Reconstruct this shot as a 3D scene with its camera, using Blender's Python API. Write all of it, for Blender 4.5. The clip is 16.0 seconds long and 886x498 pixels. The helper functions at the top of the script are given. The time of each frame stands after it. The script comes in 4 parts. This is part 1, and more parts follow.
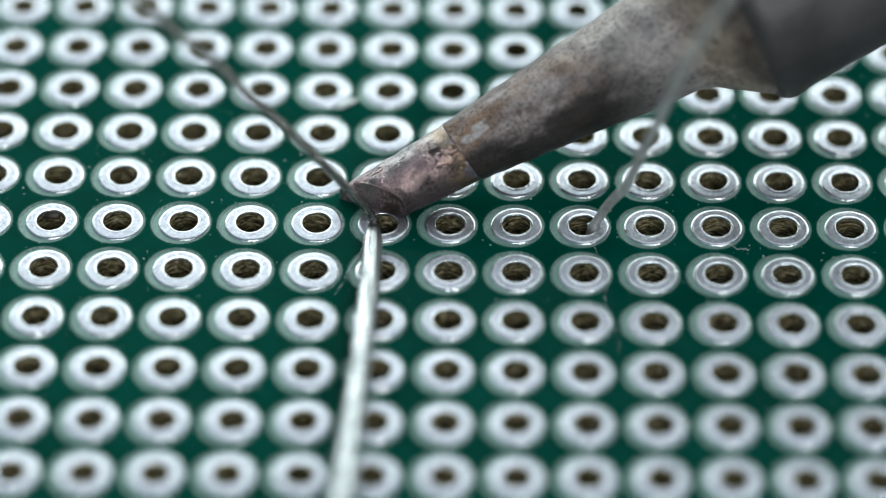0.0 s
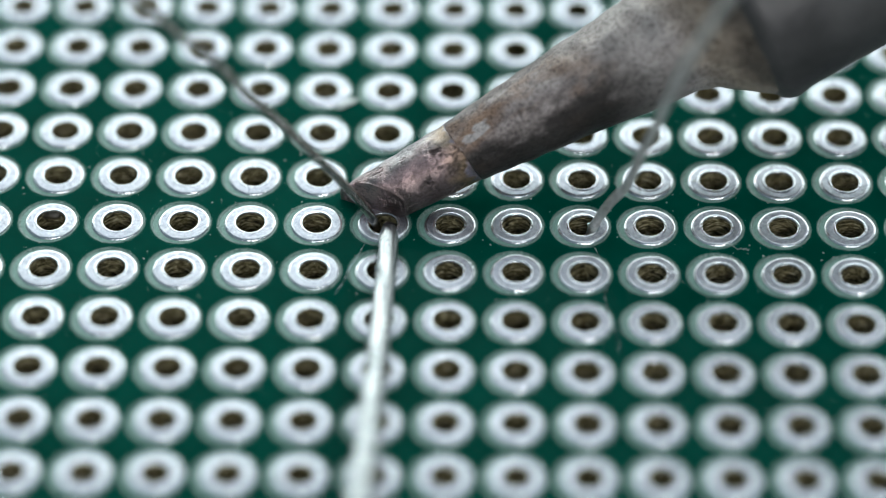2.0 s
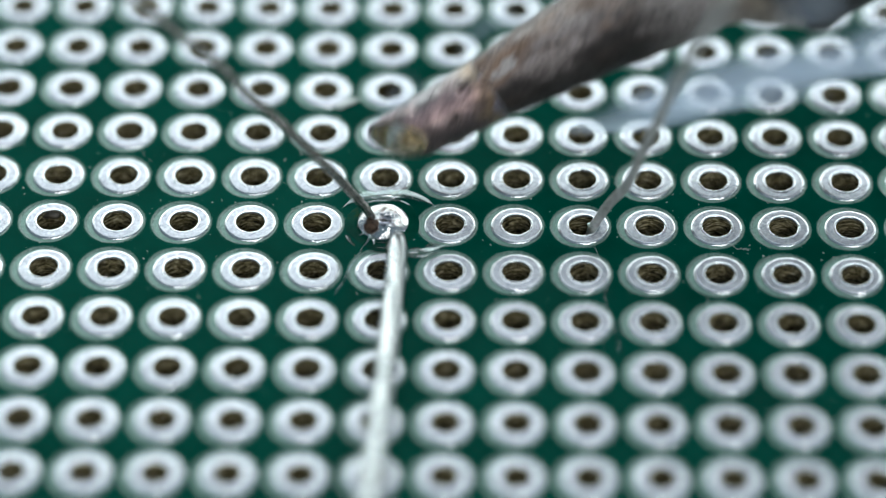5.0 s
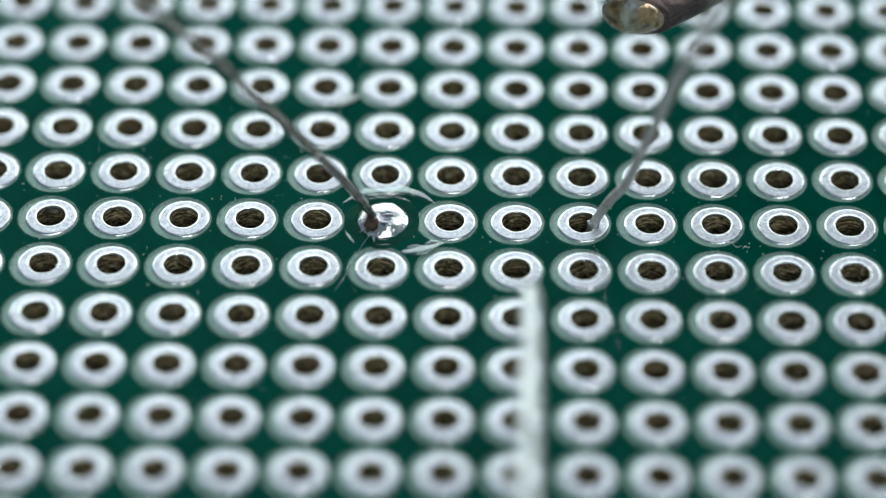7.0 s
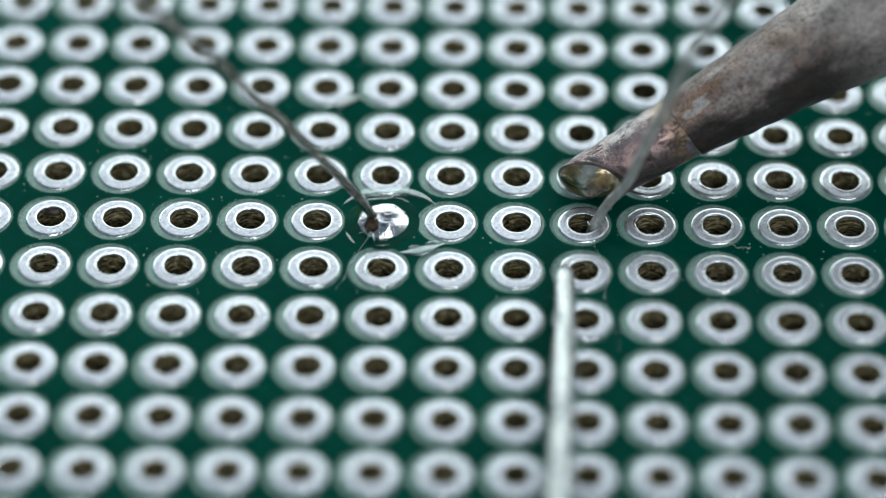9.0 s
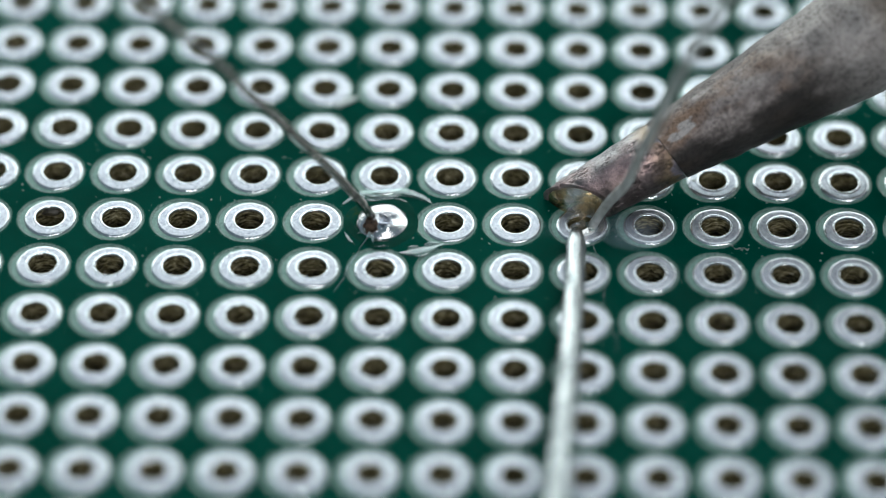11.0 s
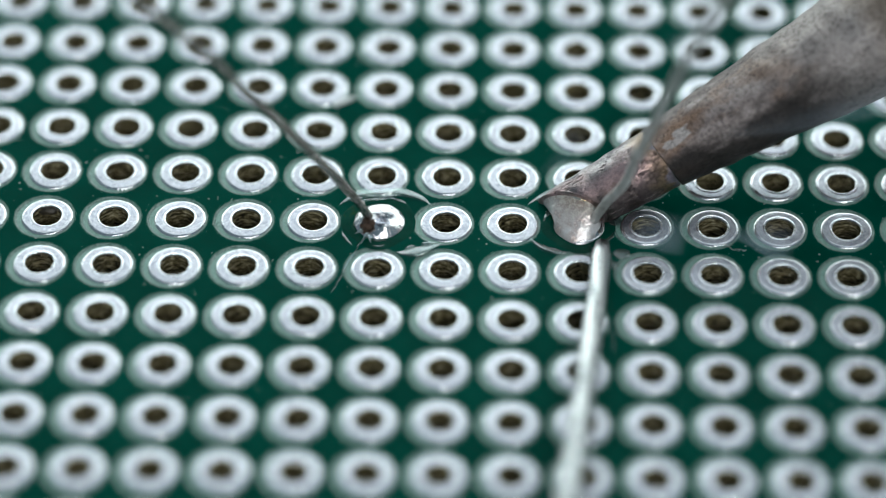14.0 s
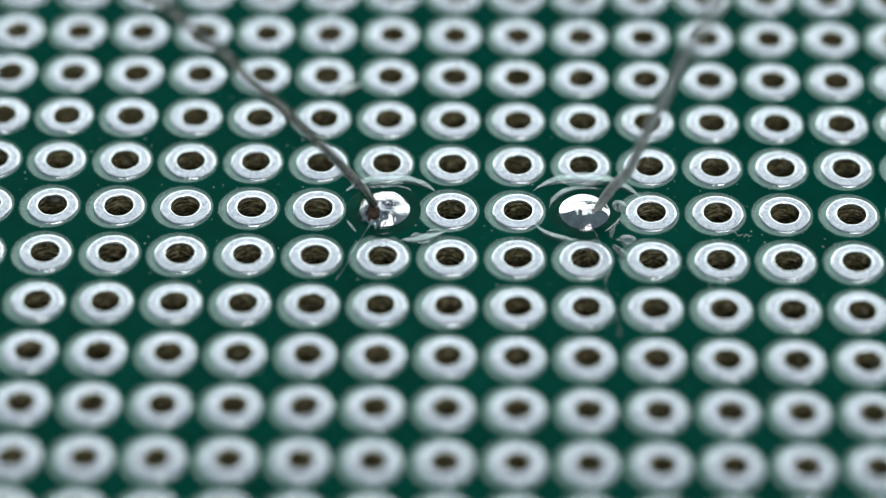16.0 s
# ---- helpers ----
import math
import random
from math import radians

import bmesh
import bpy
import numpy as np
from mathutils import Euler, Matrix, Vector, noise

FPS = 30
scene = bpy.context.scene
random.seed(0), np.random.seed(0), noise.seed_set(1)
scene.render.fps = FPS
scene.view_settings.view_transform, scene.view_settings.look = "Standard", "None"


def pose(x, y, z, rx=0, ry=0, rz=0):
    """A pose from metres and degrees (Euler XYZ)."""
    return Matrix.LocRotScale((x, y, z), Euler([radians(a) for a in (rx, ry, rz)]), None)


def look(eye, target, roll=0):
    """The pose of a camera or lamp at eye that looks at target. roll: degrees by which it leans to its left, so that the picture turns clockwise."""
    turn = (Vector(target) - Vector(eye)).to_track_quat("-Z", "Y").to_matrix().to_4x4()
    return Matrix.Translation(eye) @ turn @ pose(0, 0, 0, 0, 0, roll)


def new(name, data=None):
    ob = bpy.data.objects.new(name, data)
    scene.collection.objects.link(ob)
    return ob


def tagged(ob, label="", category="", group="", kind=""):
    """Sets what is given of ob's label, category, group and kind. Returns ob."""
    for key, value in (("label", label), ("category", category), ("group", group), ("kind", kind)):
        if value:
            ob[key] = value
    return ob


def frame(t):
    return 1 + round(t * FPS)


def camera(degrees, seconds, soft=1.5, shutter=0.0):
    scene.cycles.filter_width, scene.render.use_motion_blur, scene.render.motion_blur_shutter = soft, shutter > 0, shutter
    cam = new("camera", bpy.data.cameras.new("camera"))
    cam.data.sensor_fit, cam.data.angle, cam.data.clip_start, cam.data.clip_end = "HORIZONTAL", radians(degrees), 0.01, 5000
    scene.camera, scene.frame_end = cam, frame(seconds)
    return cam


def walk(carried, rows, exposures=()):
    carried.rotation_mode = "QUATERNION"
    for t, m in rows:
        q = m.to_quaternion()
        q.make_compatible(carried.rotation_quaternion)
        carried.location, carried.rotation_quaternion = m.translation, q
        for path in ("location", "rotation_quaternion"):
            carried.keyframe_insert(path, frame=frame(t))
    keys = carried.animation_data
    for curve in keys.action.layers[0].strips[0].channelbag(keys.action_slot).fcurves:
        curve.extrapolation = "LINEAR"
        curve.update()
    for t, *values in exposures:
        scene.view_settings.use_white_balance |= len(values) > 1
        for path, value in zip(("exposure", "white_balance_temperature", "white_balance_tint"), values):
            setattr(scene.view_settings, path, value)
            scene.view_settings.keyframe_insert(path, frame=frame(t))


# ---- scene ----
cam = camera(17.0, 16.0, 0.5, 0.6)
cam.data.dof.use_dof = True
cam.data.dof.focus_distance = 0.1131
cam.data.dof.aperture_fstop = 14.0
cam.data.dof.aperture_blades = 5
cam.data.dof.aperture_rotation = radians(270)
EYE = (0.003901, -0.081018, 0.078850)
walk(cam, [(t, pose(*EYE, rx, ry, rz)) for t, rx, ry, rz in (
    (0.0, 45.3145, 0.164, 0.986), (1.0, 45.315, 0.169, 0.981), (2.0, 45.3135, 0.171, 0.980),
    (3.0, 45.317, 0.184, 0.972), (3.5, 45.3192, 0.191, 0.963), (4.0, 45.318, 0.197, 0.955), (4.6, 45.316, 0.19, 0.962), (5.6, 45.30, 0.10, 1.05),
    (6.3, 45.288, 0.068, 1.080), (6.5, 45.2837, 0.0644, 1.0851), (7.0, 45.2545, 0.045, 1.100), (7.5, 45.267, 0.0445, 1.108),
    (8.0, 45.2645, 0.0432, 1.1118), (8.5, 45.2655, 0.0426, 1.1125), (9.0, 45.268, 0.0435, 1.109), (10.0, 45.274, 0.02, 1.125),
    (11.3, 45.2835, -0.055, 1.163), (12.0, 45.281, -0.096, 1.180), (12.5, 45.281, -0.127, 1.199),
    (13.0, 45.287, -0.168, 1.221), (13.5, 45.2865, -0.189, 1.230), (14.0, 45.284, -0.201, 1.239),
    (14.2, 45.284, -0.19, 1.232), (14.3, 45.287, 0.02, 1.120), (14.5, 45.2917, 0.0345, 1.1121), (15.0, 45.2969, 0.0634, 1.0892),
    (15.2, 45.27, 0.061, 1.089), (15.5, 45.1366, 0.0608, 1.0903), (15.8, 45.055, 0.085, 1.093), (16.0, 45.035, 0.0945, 1.0932))],
    exposures=((0.0, 0.40), (4.2, 0.40), (6.3, 0.26), (7.0, 0.22), (8.0, 0.17), (9.0, 0.16), (14.2, 0.18), (14.5, 0.11), (16.0, 0.10)))

MM = 0.001
PITCH = 2.54 * MM

# ---- light: a pale room, a large diffused lamp over the far side, a smaller one behind the camera ----
world = bpy.data.worlds.new("room_light")
scene.world = world
world.use_nodes = True
wn = world.node_tree.nodes
wn["Background"].inputs[0].default_value = (0.56, 0.80, 0.96, 1)
wn["Background"].inputs[1].default_value = 0.155


def softbox(name, eye, target, sx, sy, watts, colour):
    lamp = bpy.data.lights.new(name, "AREA")
    lamp.shape, lamp.size, lamp.size_y, lamp.energy, lamp.color = "RECTANGLE", sx, sy, watts, colour
    ob = new(name, lamp)
    ob.matrix_world = look(eye, target)
    return ob


softbox("softbox_lamp", (0.14, 0.25, 0.56), (0.08, 0, 0), 0.92, 0.48, 1.40, (0.90, 0.975, 0.985))
softbox("rear_lamp", (0.08, 0.53, 0.190), (0.06, 0, 0.02), 1.30, 0.39, 4.1, (0.885, 0.99, 0.965))
softbox("front_lamp", (0.14, -0.48, 0.34), (0, 0, 0), 0.26, 0.16, 1.1, (0.96, 0.98, 0.98))


# ---- materials ----
def material(name, rough=0.5, metal=0.0):
    m = bpy.data.materials.new(name)
    m.use_nodes = True
    b = m.node_tree.nodes["Principled BSDF"]
    b.inputs["Roughness"].default_value = rough
    b.inputs["Metallic"].default_value = metal
    return m, m.node_tree.nodes, m.node_tree.links, b


def noise_tex(n, l, scale, detail=4.0, rough=0.6, vec=None):
    tex = n.new("ShaderNodeTexNoise")
    tex.inputs["Scale"].default_value, tex.inputs["Detail"].default_value, tex.inputs["Roughness"].default_value = scale, detail, rough
    if vec is None:
        vec = n.new("ShaderNodeTexCoord").outputs["Object"]
    l.new(vec, tex.inputs["Vector"])
    return tex.outputs["Fac"]


def ramp(n, l, fac, stops):
    r = n.new("ShaderNodeValToRGB")
    while len(r.color_ramp.elements) < len(stops):
        r.color_ramp.elements.new(0.5)
    for e, (p, c) in zip(r.color_ramp.elements, stops):
        e.position, e.color = p, (*c, 1) if len(c) == 3 else (c[0], c[0], c[0], 1)
    l.new(fac, r.inputs[0])
    return r.outputs[0]


def mix(n, l, fac, a, b, blend="MIX"):
    x = n.new("ShaderNodeMix")
    x.data_type, x.blend_type = "RGBA", blend
    for v, s in ((fac, 0), (a, 6), (b, 7)):
        if isinstance(v, (int, float)):
            x.inputs[s].default_value = v
        elif isinstance(v, tuple):
            x.inputs[s].default_value = (*v, 1)
        else:
            l.new(v, x.inputs[s])
    return x.outputs[2]


def bump(n, l, b, height, strength, dist):
    k = n.new("ShaderNodeBump")
    k.inputs["Strength"].default_value, k.inputs["Distance"].default_value = strength, dist
    l.new(height, k.inputs["Height"])
    l.new(k.outputs[0], b.inputs["Normal"])


def calc(n, l):
    """A maker of maths nodes for one node tree."""
    def op(kind, a, b=0.0):
        k = n.new("ShaderNodeMath")
        k.operation = kind
        for q, v in enumerate((a, b)):
            if isinstance(v, (int, float)):
                k.inputs[q].default_value = v
            else:
                l.new(v, k.inputs[q])
        return k.outputs[0]
    return op


def mask_material():
    m, n, l, b = material("green_mask", 0.12)
    big = noise_tex(n, l, 300, 3)
    fine = noise_tex(n, l, 5200, 2, 0.5)
    grain = noise_tex(n, l, 16000, 3, 0.7)
    speck = ramp(n, l, fine, [(0.0, (0,)), (0.72, (0,)), (0.78, (1,))])
    base = ramp(n, l, big, [(0.3, (0.000, 0.040, 0.027)), (0.7, (0.0, 0.058, 0.040))])
    col = mix(n, l, mix(n, l, 0.25, (0, 0, 0), speck), base, (0.10, 0.22, 0.17))

    op = calc(n, l)
    # distance from the middle of the nearest opening, in pitches
    sep = n.new("ShaderNodeSeparateXYZ")
    l.new(n.new("ShaderNodeTexCoord").outputs["Object"], sep.inputs[0])
    axes = []
    for k, off in ((0, 0.00010), (1, 0.000015)):
        x = op("FLOORED_MODULO", op("ADD", op("DIVIDE", op("ADD", sep.outputs[k], off), PITCH), 100.5), 1.0)
        x = op("SUBTRACT", x, 0.5)
        axes.append(op("MULTIPLY", x, x))
    d = op("SQRT", op("ADD", axes[0], axes[1]))
    thin = op("SUBTRACT", 1.0, op("DIVIDE", op("SUBTRACT", d, 0.452), 0.040))
    grains = ramp(n, l, op("ADD", grain, op("MULTIPLY", op("MAXIMUM", thin, -1.5), 0.20)), [(0.62, (0,)), (0.74, (1,))])
    l.new(mix(n, l, mix(n, l, 0.7, (0, 0, 0), grains), col, (0.22, 0.38, 0.33)), b.inputs["Base Color"])
    l.new(ramp(n, l, big, [(0.3, (0.07,)), (0.75, (0.115,))]), b.inputs["Roughness"])
    b.inputs["Specular IOR Level"].default_value = 0.02
    bump(n, l, b, noise_tex(n, l, 500, 2), 0.2, 0.00005)
    return m


def mask_edge_material():
    m, n, l, b = material("mask_edge", 0.3)
    fine = noise_tex(n, l, 26000, 4, 0.8)
    l.new(ramp(n, l, fine, [(0.40, (0.0, 0.055, 0.042)), (0.50, (0.09, 0.18, 0.15)), (0.66, (0.50, 0.62, 0.58))]), b.inputs["Base Color"])
    bump(n, l, b, fine, 0.8, 0.00004)
    return m


def laminate_material():
    m, n, l, b = material("bare_laminate", 0.45)
    fine = noise_tex(n, l, 15000, 3, 0.7)
    l.new(ramp(n, l, fine, [(0.3, (0.09, 0.20, 0.165)), (0.55, (0.185, 0.335, 0.285)), (0.8, (0.40, 0.56, 0.50))]), b.inputs["Base Color"])
    bump(n, l, b, fine, 0.5, 0.00003)
    return m


def hole_material():
    m, n, l, b = material("drilled_laminate", 0.26)
    co = n.new("ShaderNodeTexCoord")
    mp = n.new("ShaderNodeMapping")
    mp.inputs["Scale"].default_value = (1, 1, 5)
    l.new(co.outputs["Object"], mp.inputs["Vector"])
    streak = noise_tex(n, l, 3000, 5, 0.8, mp.outputs[0])
    l.new(ramp(n, l, streak, [(0.40, (0.015, 0.013, 0.006)), (0.51, (0.15, 0.126, 0.06)), (0.60, (0.58, 0.50, 0.27)), (0.68, (0.95, 0.90, 0.70))]), b.inputs["Base Color"])
    bump(n, l, b, streak, 1.0, 0.00012)
    return m


def tin_material():
    m, n, l, b = material("tinned_copper", 0.3, 0.93)
    info = n.new("ShaderNodeObjectInfo")
    co = n.new("ShaderNodeTexCoord")
    shift = n.new("ShaderNodeVectorMath")
    shift.operation = "MULTIPLY_ADD"
    comb = n.new("ShaderNodeCombineXYZ")
    l.new(info.outputs["Random"], comb.inputs[0])
    l.new(info.outputs["Random"], comb.inputs[1])
    shift.inputs[1].default_value = (1, 1, 1)
    l.new(co.outputs["Object"], shift.inputs[0])
    l.new(comb.outputs[0], shift.inputs[2])
    v = shift.outputs[0]
    big, fine, grit = noise_tex(n, l, 1100, 3, 0.6, v), noise_tex(n, l, 4500, 4, 0.75, v), noise_tex(n, l, 13000, 4, 0.8, v)
    tone = ramp(n, l, grit, [(0.32, (0.11, 0.12, 0.15)), (0.41, (0.43, 0.45, 0.50)), (0.52, (0.56, 0.58, 0.62)), (0.64, (0.88, 0.89, 0.90))])
    tone = mix(n, l, 0.38, tone, ramp(n, l, fine, [(0.34, (0.50, 0.54, 0.66)), (0.5, (0.86, 0.88, 0.93)), (0.62, (0.98, 0.98, 0.99))]), "MULTIPLY")
    tone = mix(n, l, 0.4, tone, ramp(n, l, big, [(0.3, (0.41, 0.44, 0.55)), (0.7, (0.66, 0.675, 0.725))]), "MULTIPLY")
    # the rolled inner edge and the outer edge are worn smooth; their highlight is put into a paler colour
    op = calc(n, l)
    sep = n.new("ShaderNodeSeparateXYZ")
    l.new(co.outputs["Object"], sep.inputs[0])
    r = op("SQRT", op("ADD", op("MULTIPLY", sep.outputs[0], sep.outputs[0]), op("MULTIPLY", sep.outputs[1], sep.outputs[1])))
    rim = ramp(n, l, op("ADD", op("MULTIPLY", r, 1000.0), op("MULTIPLY", op("SUBTRACT", fine, 0.5), 0.06)), [(0.600, (1,)), (0.665, (0,)), (0.86, (0,)), (0.93, (1,))])
    l.new(mix(n, l, rim, ramp(n, l, big, [(0.3, (0.29,)), (0.7, (0.40,))]), (0.13, 0.13, 0.13)), b.inputs["Roughness"])
    l.new(mix(n, l, rim, tone, (0.76, 0.78, 0.81)), b.inputs["Base Color"])
    bump(n, l, b, mix(n, l, 0.6, fine, grit), 0.7, 0.00003)
    return m


def wire_metal(name, lo, hi, rough, scale):
    m, n, l, b = material(name, rough, 1.0)
    f = noise_tex(n, l, scale, 4, 0.65)
    l.new(ramp(n, l, f, [(0.3, lo), (0.7, hi)]), b.inputs["Base Color"])
    l.new(ramp(n, l, f, [(0.3, (rough * 0.75,)), (0.7, (rough * 1.3,))]), b.inputs["Roughness"])
    bump(n, l, b, f, 0.35, 0.00004)
    return m


def drawn_wire_material():
    """Solder wire with streaks drawn along its length and a dull bloom."""
    m, n, l, b = material("solder_wire_alloy", 0.3, 1.0)
    mp = n.new("ShaderNodeMapping")
    mp.inputs["Scale"].default_value = (1, 0.03, 1)
    l.new(n.new("ShaderNodeTexCoord").outputs["Object"], mp.inputs["Vector"])
    streak, bloom, fine = noise_tex(n, l, 4200, 3, 0.6, mp.outputs[0]), noise_tex(n, l, 700, 4, 0.6), noise_tex(n, l, 9000, 3, 0.7)
    col = ramp(n, l, streak, [(0.36, (0.14, 0.15, 0.16)), (0.47, (0.38, 0.40, 0.41)), (0.60, (0.60, 0.62, 0.63))])
    l.new(mix(n, l, 0.5, col, ramp(n, l, mix(n, l, 0.4, bloom, fine), [(0.35, (0.55, 0.56, 0.57)), (0.6, (1.0, 1.0, 1.0))]), "MULTIPLY"), b.inputs["Base Color"])
    l.new(ramp(n, l, bloom, [(0.35, (0.20,)), (0.65, (0.36,))]), b.inputs["Roughness"])
    bump(n, l, b, mix(n, l, 0.2, streak, fine), 0.5, 0.00006)
    return m


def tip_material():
    """Worn tin over copper: pinkish flank, heat colours at the plating's end; silvery sheen on top and shade below are
    put into the colour.
    """
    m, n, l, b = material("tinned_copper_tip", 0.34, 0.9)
    op = calc(n, l)
    co = n.new("ShaderNodeTexCoord").outputs["Object"]
    mp = n.new("ShaderNodeMapping")
    mp.inputs["Scale"].default_value = (0.5, 1, 1)
    l.new(co, mp.inputs["Vector"])
    v = mp.outputs[0]
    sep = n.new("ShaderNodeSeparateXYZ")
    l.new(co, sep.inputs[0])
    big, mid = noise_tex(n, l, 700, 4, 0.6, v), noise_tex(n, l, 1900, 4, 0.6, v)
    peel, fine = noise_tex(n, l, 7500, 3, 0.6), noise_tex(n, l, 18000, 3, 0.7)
    # by height: shade below, pink copper between, sheen on top, all in the colour
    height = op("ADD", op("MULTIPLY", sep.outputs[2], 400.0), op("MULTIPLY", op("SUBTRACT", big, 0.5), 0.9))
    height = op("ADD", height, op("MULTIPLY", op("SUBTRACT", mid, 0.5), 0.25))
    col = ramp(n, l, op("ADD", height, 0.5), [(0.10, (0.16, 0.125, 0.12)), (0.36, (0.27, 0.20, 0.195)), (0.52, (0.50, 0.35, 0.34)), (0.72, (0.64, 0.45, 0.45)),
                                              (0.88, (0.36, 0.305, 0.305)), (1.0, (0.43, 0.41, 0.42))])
    # amber and blue heat colours towards the end of the plating
    back = op("DIVIDE", op("ADD", sep.outputs[0], op("MULTIPLY", op("SUBTRACT", mid, 0.5), 0.0016)), 0.005)
    col = mix(n, l, ramp(n, l, back, [(0.70, (0,)), (0.84, (0.42,)), (0.88, (0.3,)), (0.91, (0,))]), col, (0.55, 0.36, 0.17))
    col = mix(n, l, ramp(n, l, back, [(0.86, (0,)), (0.90, (0.55,)), (0.94, (0.2,))]), col, (0.36, 0.34, 0.44))
    # burnt pits in a broken line along the upper flank
    pits = op("MULTIPLY", ramp(n, l, mid, [(0.37, (1,)), (0.43, (0,))]), ramp(n, l, op("MULTIPLY", sep.outputs[2], 400.0), [(0.0, (0.35,)), (0.16, (1,)), (0.34, (1,)), (0.42, (0,))]))
    col = mix(n, l, op("MULTIPLY", pits, 0.9), col, (0.05, 0.036, 0.034))
    l.new(mix(n, l, 0.6, col, ramp(n, l, peel, [(0.34, (0.35,)), (0.54, (1.0,))]), "MULTIPLY"), b.inputs["Base Color"])
    l.new(ramp(n, l, mid, [(0.3, (0.46,)), (0.7, (0.28,))]), b.inputs["Roughness"])
    relief = mix(n, l, 0.7, mix(n, l, 0.3, peel, fine), ramp(n, l, mid, [(0.36, (0,)), (0.46, (1,))]))
    bump(n, l, b, relief, 1.0, 0.00014)
    return m


def shank_material():
    """Scorched steel: darkly oxidised, rusty brown patches, a pale scab behind the plating, paler and browner where it
    flares, underside shade put into the colour.
    """
    m, n, l, b = material("scorched_steel", 0.45, 0.35)
    op = calc(n, l)
    co = n.new("ShaderNodeTexCoord")
    mp = n.new("ShaderNodeMapping")
    mp.inputs["Scale"].default_value = (0.5, 1, 1)
    l.new(co.outputs["Object"], mp.inputs["Vector"])
    v = mp.outputs[0]
    sep = n.new("ShaderNodeSeparateXYZ")
    l.new(co.outputs["Object"], sep.inputs[0])
    big, mid, fine = noise_tex(n, l, 330, 3, 0.55, v), noise_tex(n, l, 1200, 5, 0.62, v), noise_tex(n, l, 6500, 4, 0.7)
    blend = op("ADD", op("MULTIPLY", big, 0.6), op("MULTIPLY", mid, 0.4))
    col = ramp(n, l, blend, [(0.38, (0.042, 0.033, 0.031)), (0.47, (0.115, 0.092, 0.088)), (0.54, (0.22, 0.178, 0.17)), (0.61, (0.44, 0.375, 0.36))])
    # rust
    rust = ramp(n, l, noise_tex(n, l, 520, 4, 0.6, v), [(0.52, (0,)), (0.66, (0.75,))])
    col = mix(n, l, rust, col, (0.30, 0.165, 0.095))
    # the flare behind the shank: an even mauve grey, brown at its foot
    flare = op("DIVIDE", op("ADD", sep.outputs[0], op("MULTIPLY", op("SUBTRACT", big, 0.5), 0.004)), 0.02)
    even = ramp(n, l, mid, [(0.35, (0.38, 0.335, 0.32)), (0.65, (0.56, 0.505, 0.485))])
    col = mix(n, l, ramp(n, l, flare, [(0.44, (0,)), (0.60, (0.85,))]), col, even)
    col = mix(n, l, ramp(n, l, flare, [(0.66, (0,)), (0.74, (0.75,))]), col, ramp(n, l, mid, [(0.35, (0.33, 0.24, 0.17)), (0.65, (0.56, 0.44, 0.34))]))
    # the curved shadow against the sleeve, painted as a dark band
    col = mix(n, l, ramp(n, l, flare, [(0.755, (0,)), (0.80, (0.8,))]), col, (0.07, 0.058, 0.05))
    # pale scab just behind the plating
    along_x = op("DIVIDE", op("SUBTRACT", sep.outputs[0], 0.0055), 0.00085)
    up_z = op("DIVIDE", op("SUBTRACT", sep.outputs[2], op("ADD", 0.00040, op("MULTIPLY", op("SUBTRACT", sep.outputs[0], 0.0055), 0.25))), 0.00030)
    spot = op("SUBTRACT", 0.45, op("ADD", op("MULTIPLY", along_x, along_x), op("MULTIPLY", up_z, up_z)))
    spot = op("ADD", spot, op("MULTIPLY", op("SUBTRACT", mid, 0.5), 5.0))
    scab = op("MULTIPLY", ramp(n, l, spot, [(0.0, (0,)), (0.25, (1,))]), ramp(n, l, op("MULTIPLY", sep.outputs[1], -1000.0), [(0.0, (0,)), (0.2, (1,))]))
    col = mix(n, l, op("MULTIPLY", scab, 0.9), col, (0.56, 0.51, 0.50))
    # soot along the underside, with the shade there put into the same dark colour
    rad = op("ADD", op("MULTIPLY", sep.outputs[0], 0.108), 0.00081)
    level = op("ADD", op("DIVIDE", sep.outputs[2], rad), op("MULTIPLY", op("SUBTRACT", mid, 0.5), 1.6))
    soot_shade = op("MULTIPLY", ramp(n, l, op("ADD", op("MULTIPLY", level, 0.5), 0.5), [(0.28, (1,)), (0.56, (0,))]), ramp(n, l, flare, [(0.50, (1,)), (0.68, (0,))]))
    col = mix(n, l, op("MULTIPLY", soot_shade, 0.92), col, (0.022, 0.017, 0.015))
    l.new(mix(n, l, 0.7, col, ramp(n, l, fine, [(0.36, (0.2,)), (0.52, (1.0,))]), "MULTIPLY"), b.inputs["Base Color"])
    l.new(ramp(n, l, mid, [(0.3, (0.34,)), (0.7, (0.55,))]), b.inputs["Roughness"])
    bump(n, l, b, mix(n, l, 0.35, mid, fine), 0.8, 0.00018)
    return m


def sleeve_material():
    m, n, l, b = material("dark_sleeve_steel", 0.5, 0.5)
    big, fine = noise_tex(n, l, 200, 4, 0.6), noise_tex(n, l, 3000, 3, 0.6)
    l.new(ramp(n, l, big, [(0.3, (0.05, 0.047, 0.048)), (0.7, (0.14, 0.132, 0.132))]), b.inputs["Base Color"])
    bump(n, l, b, fine, 0.4, 0.0001)
    return m


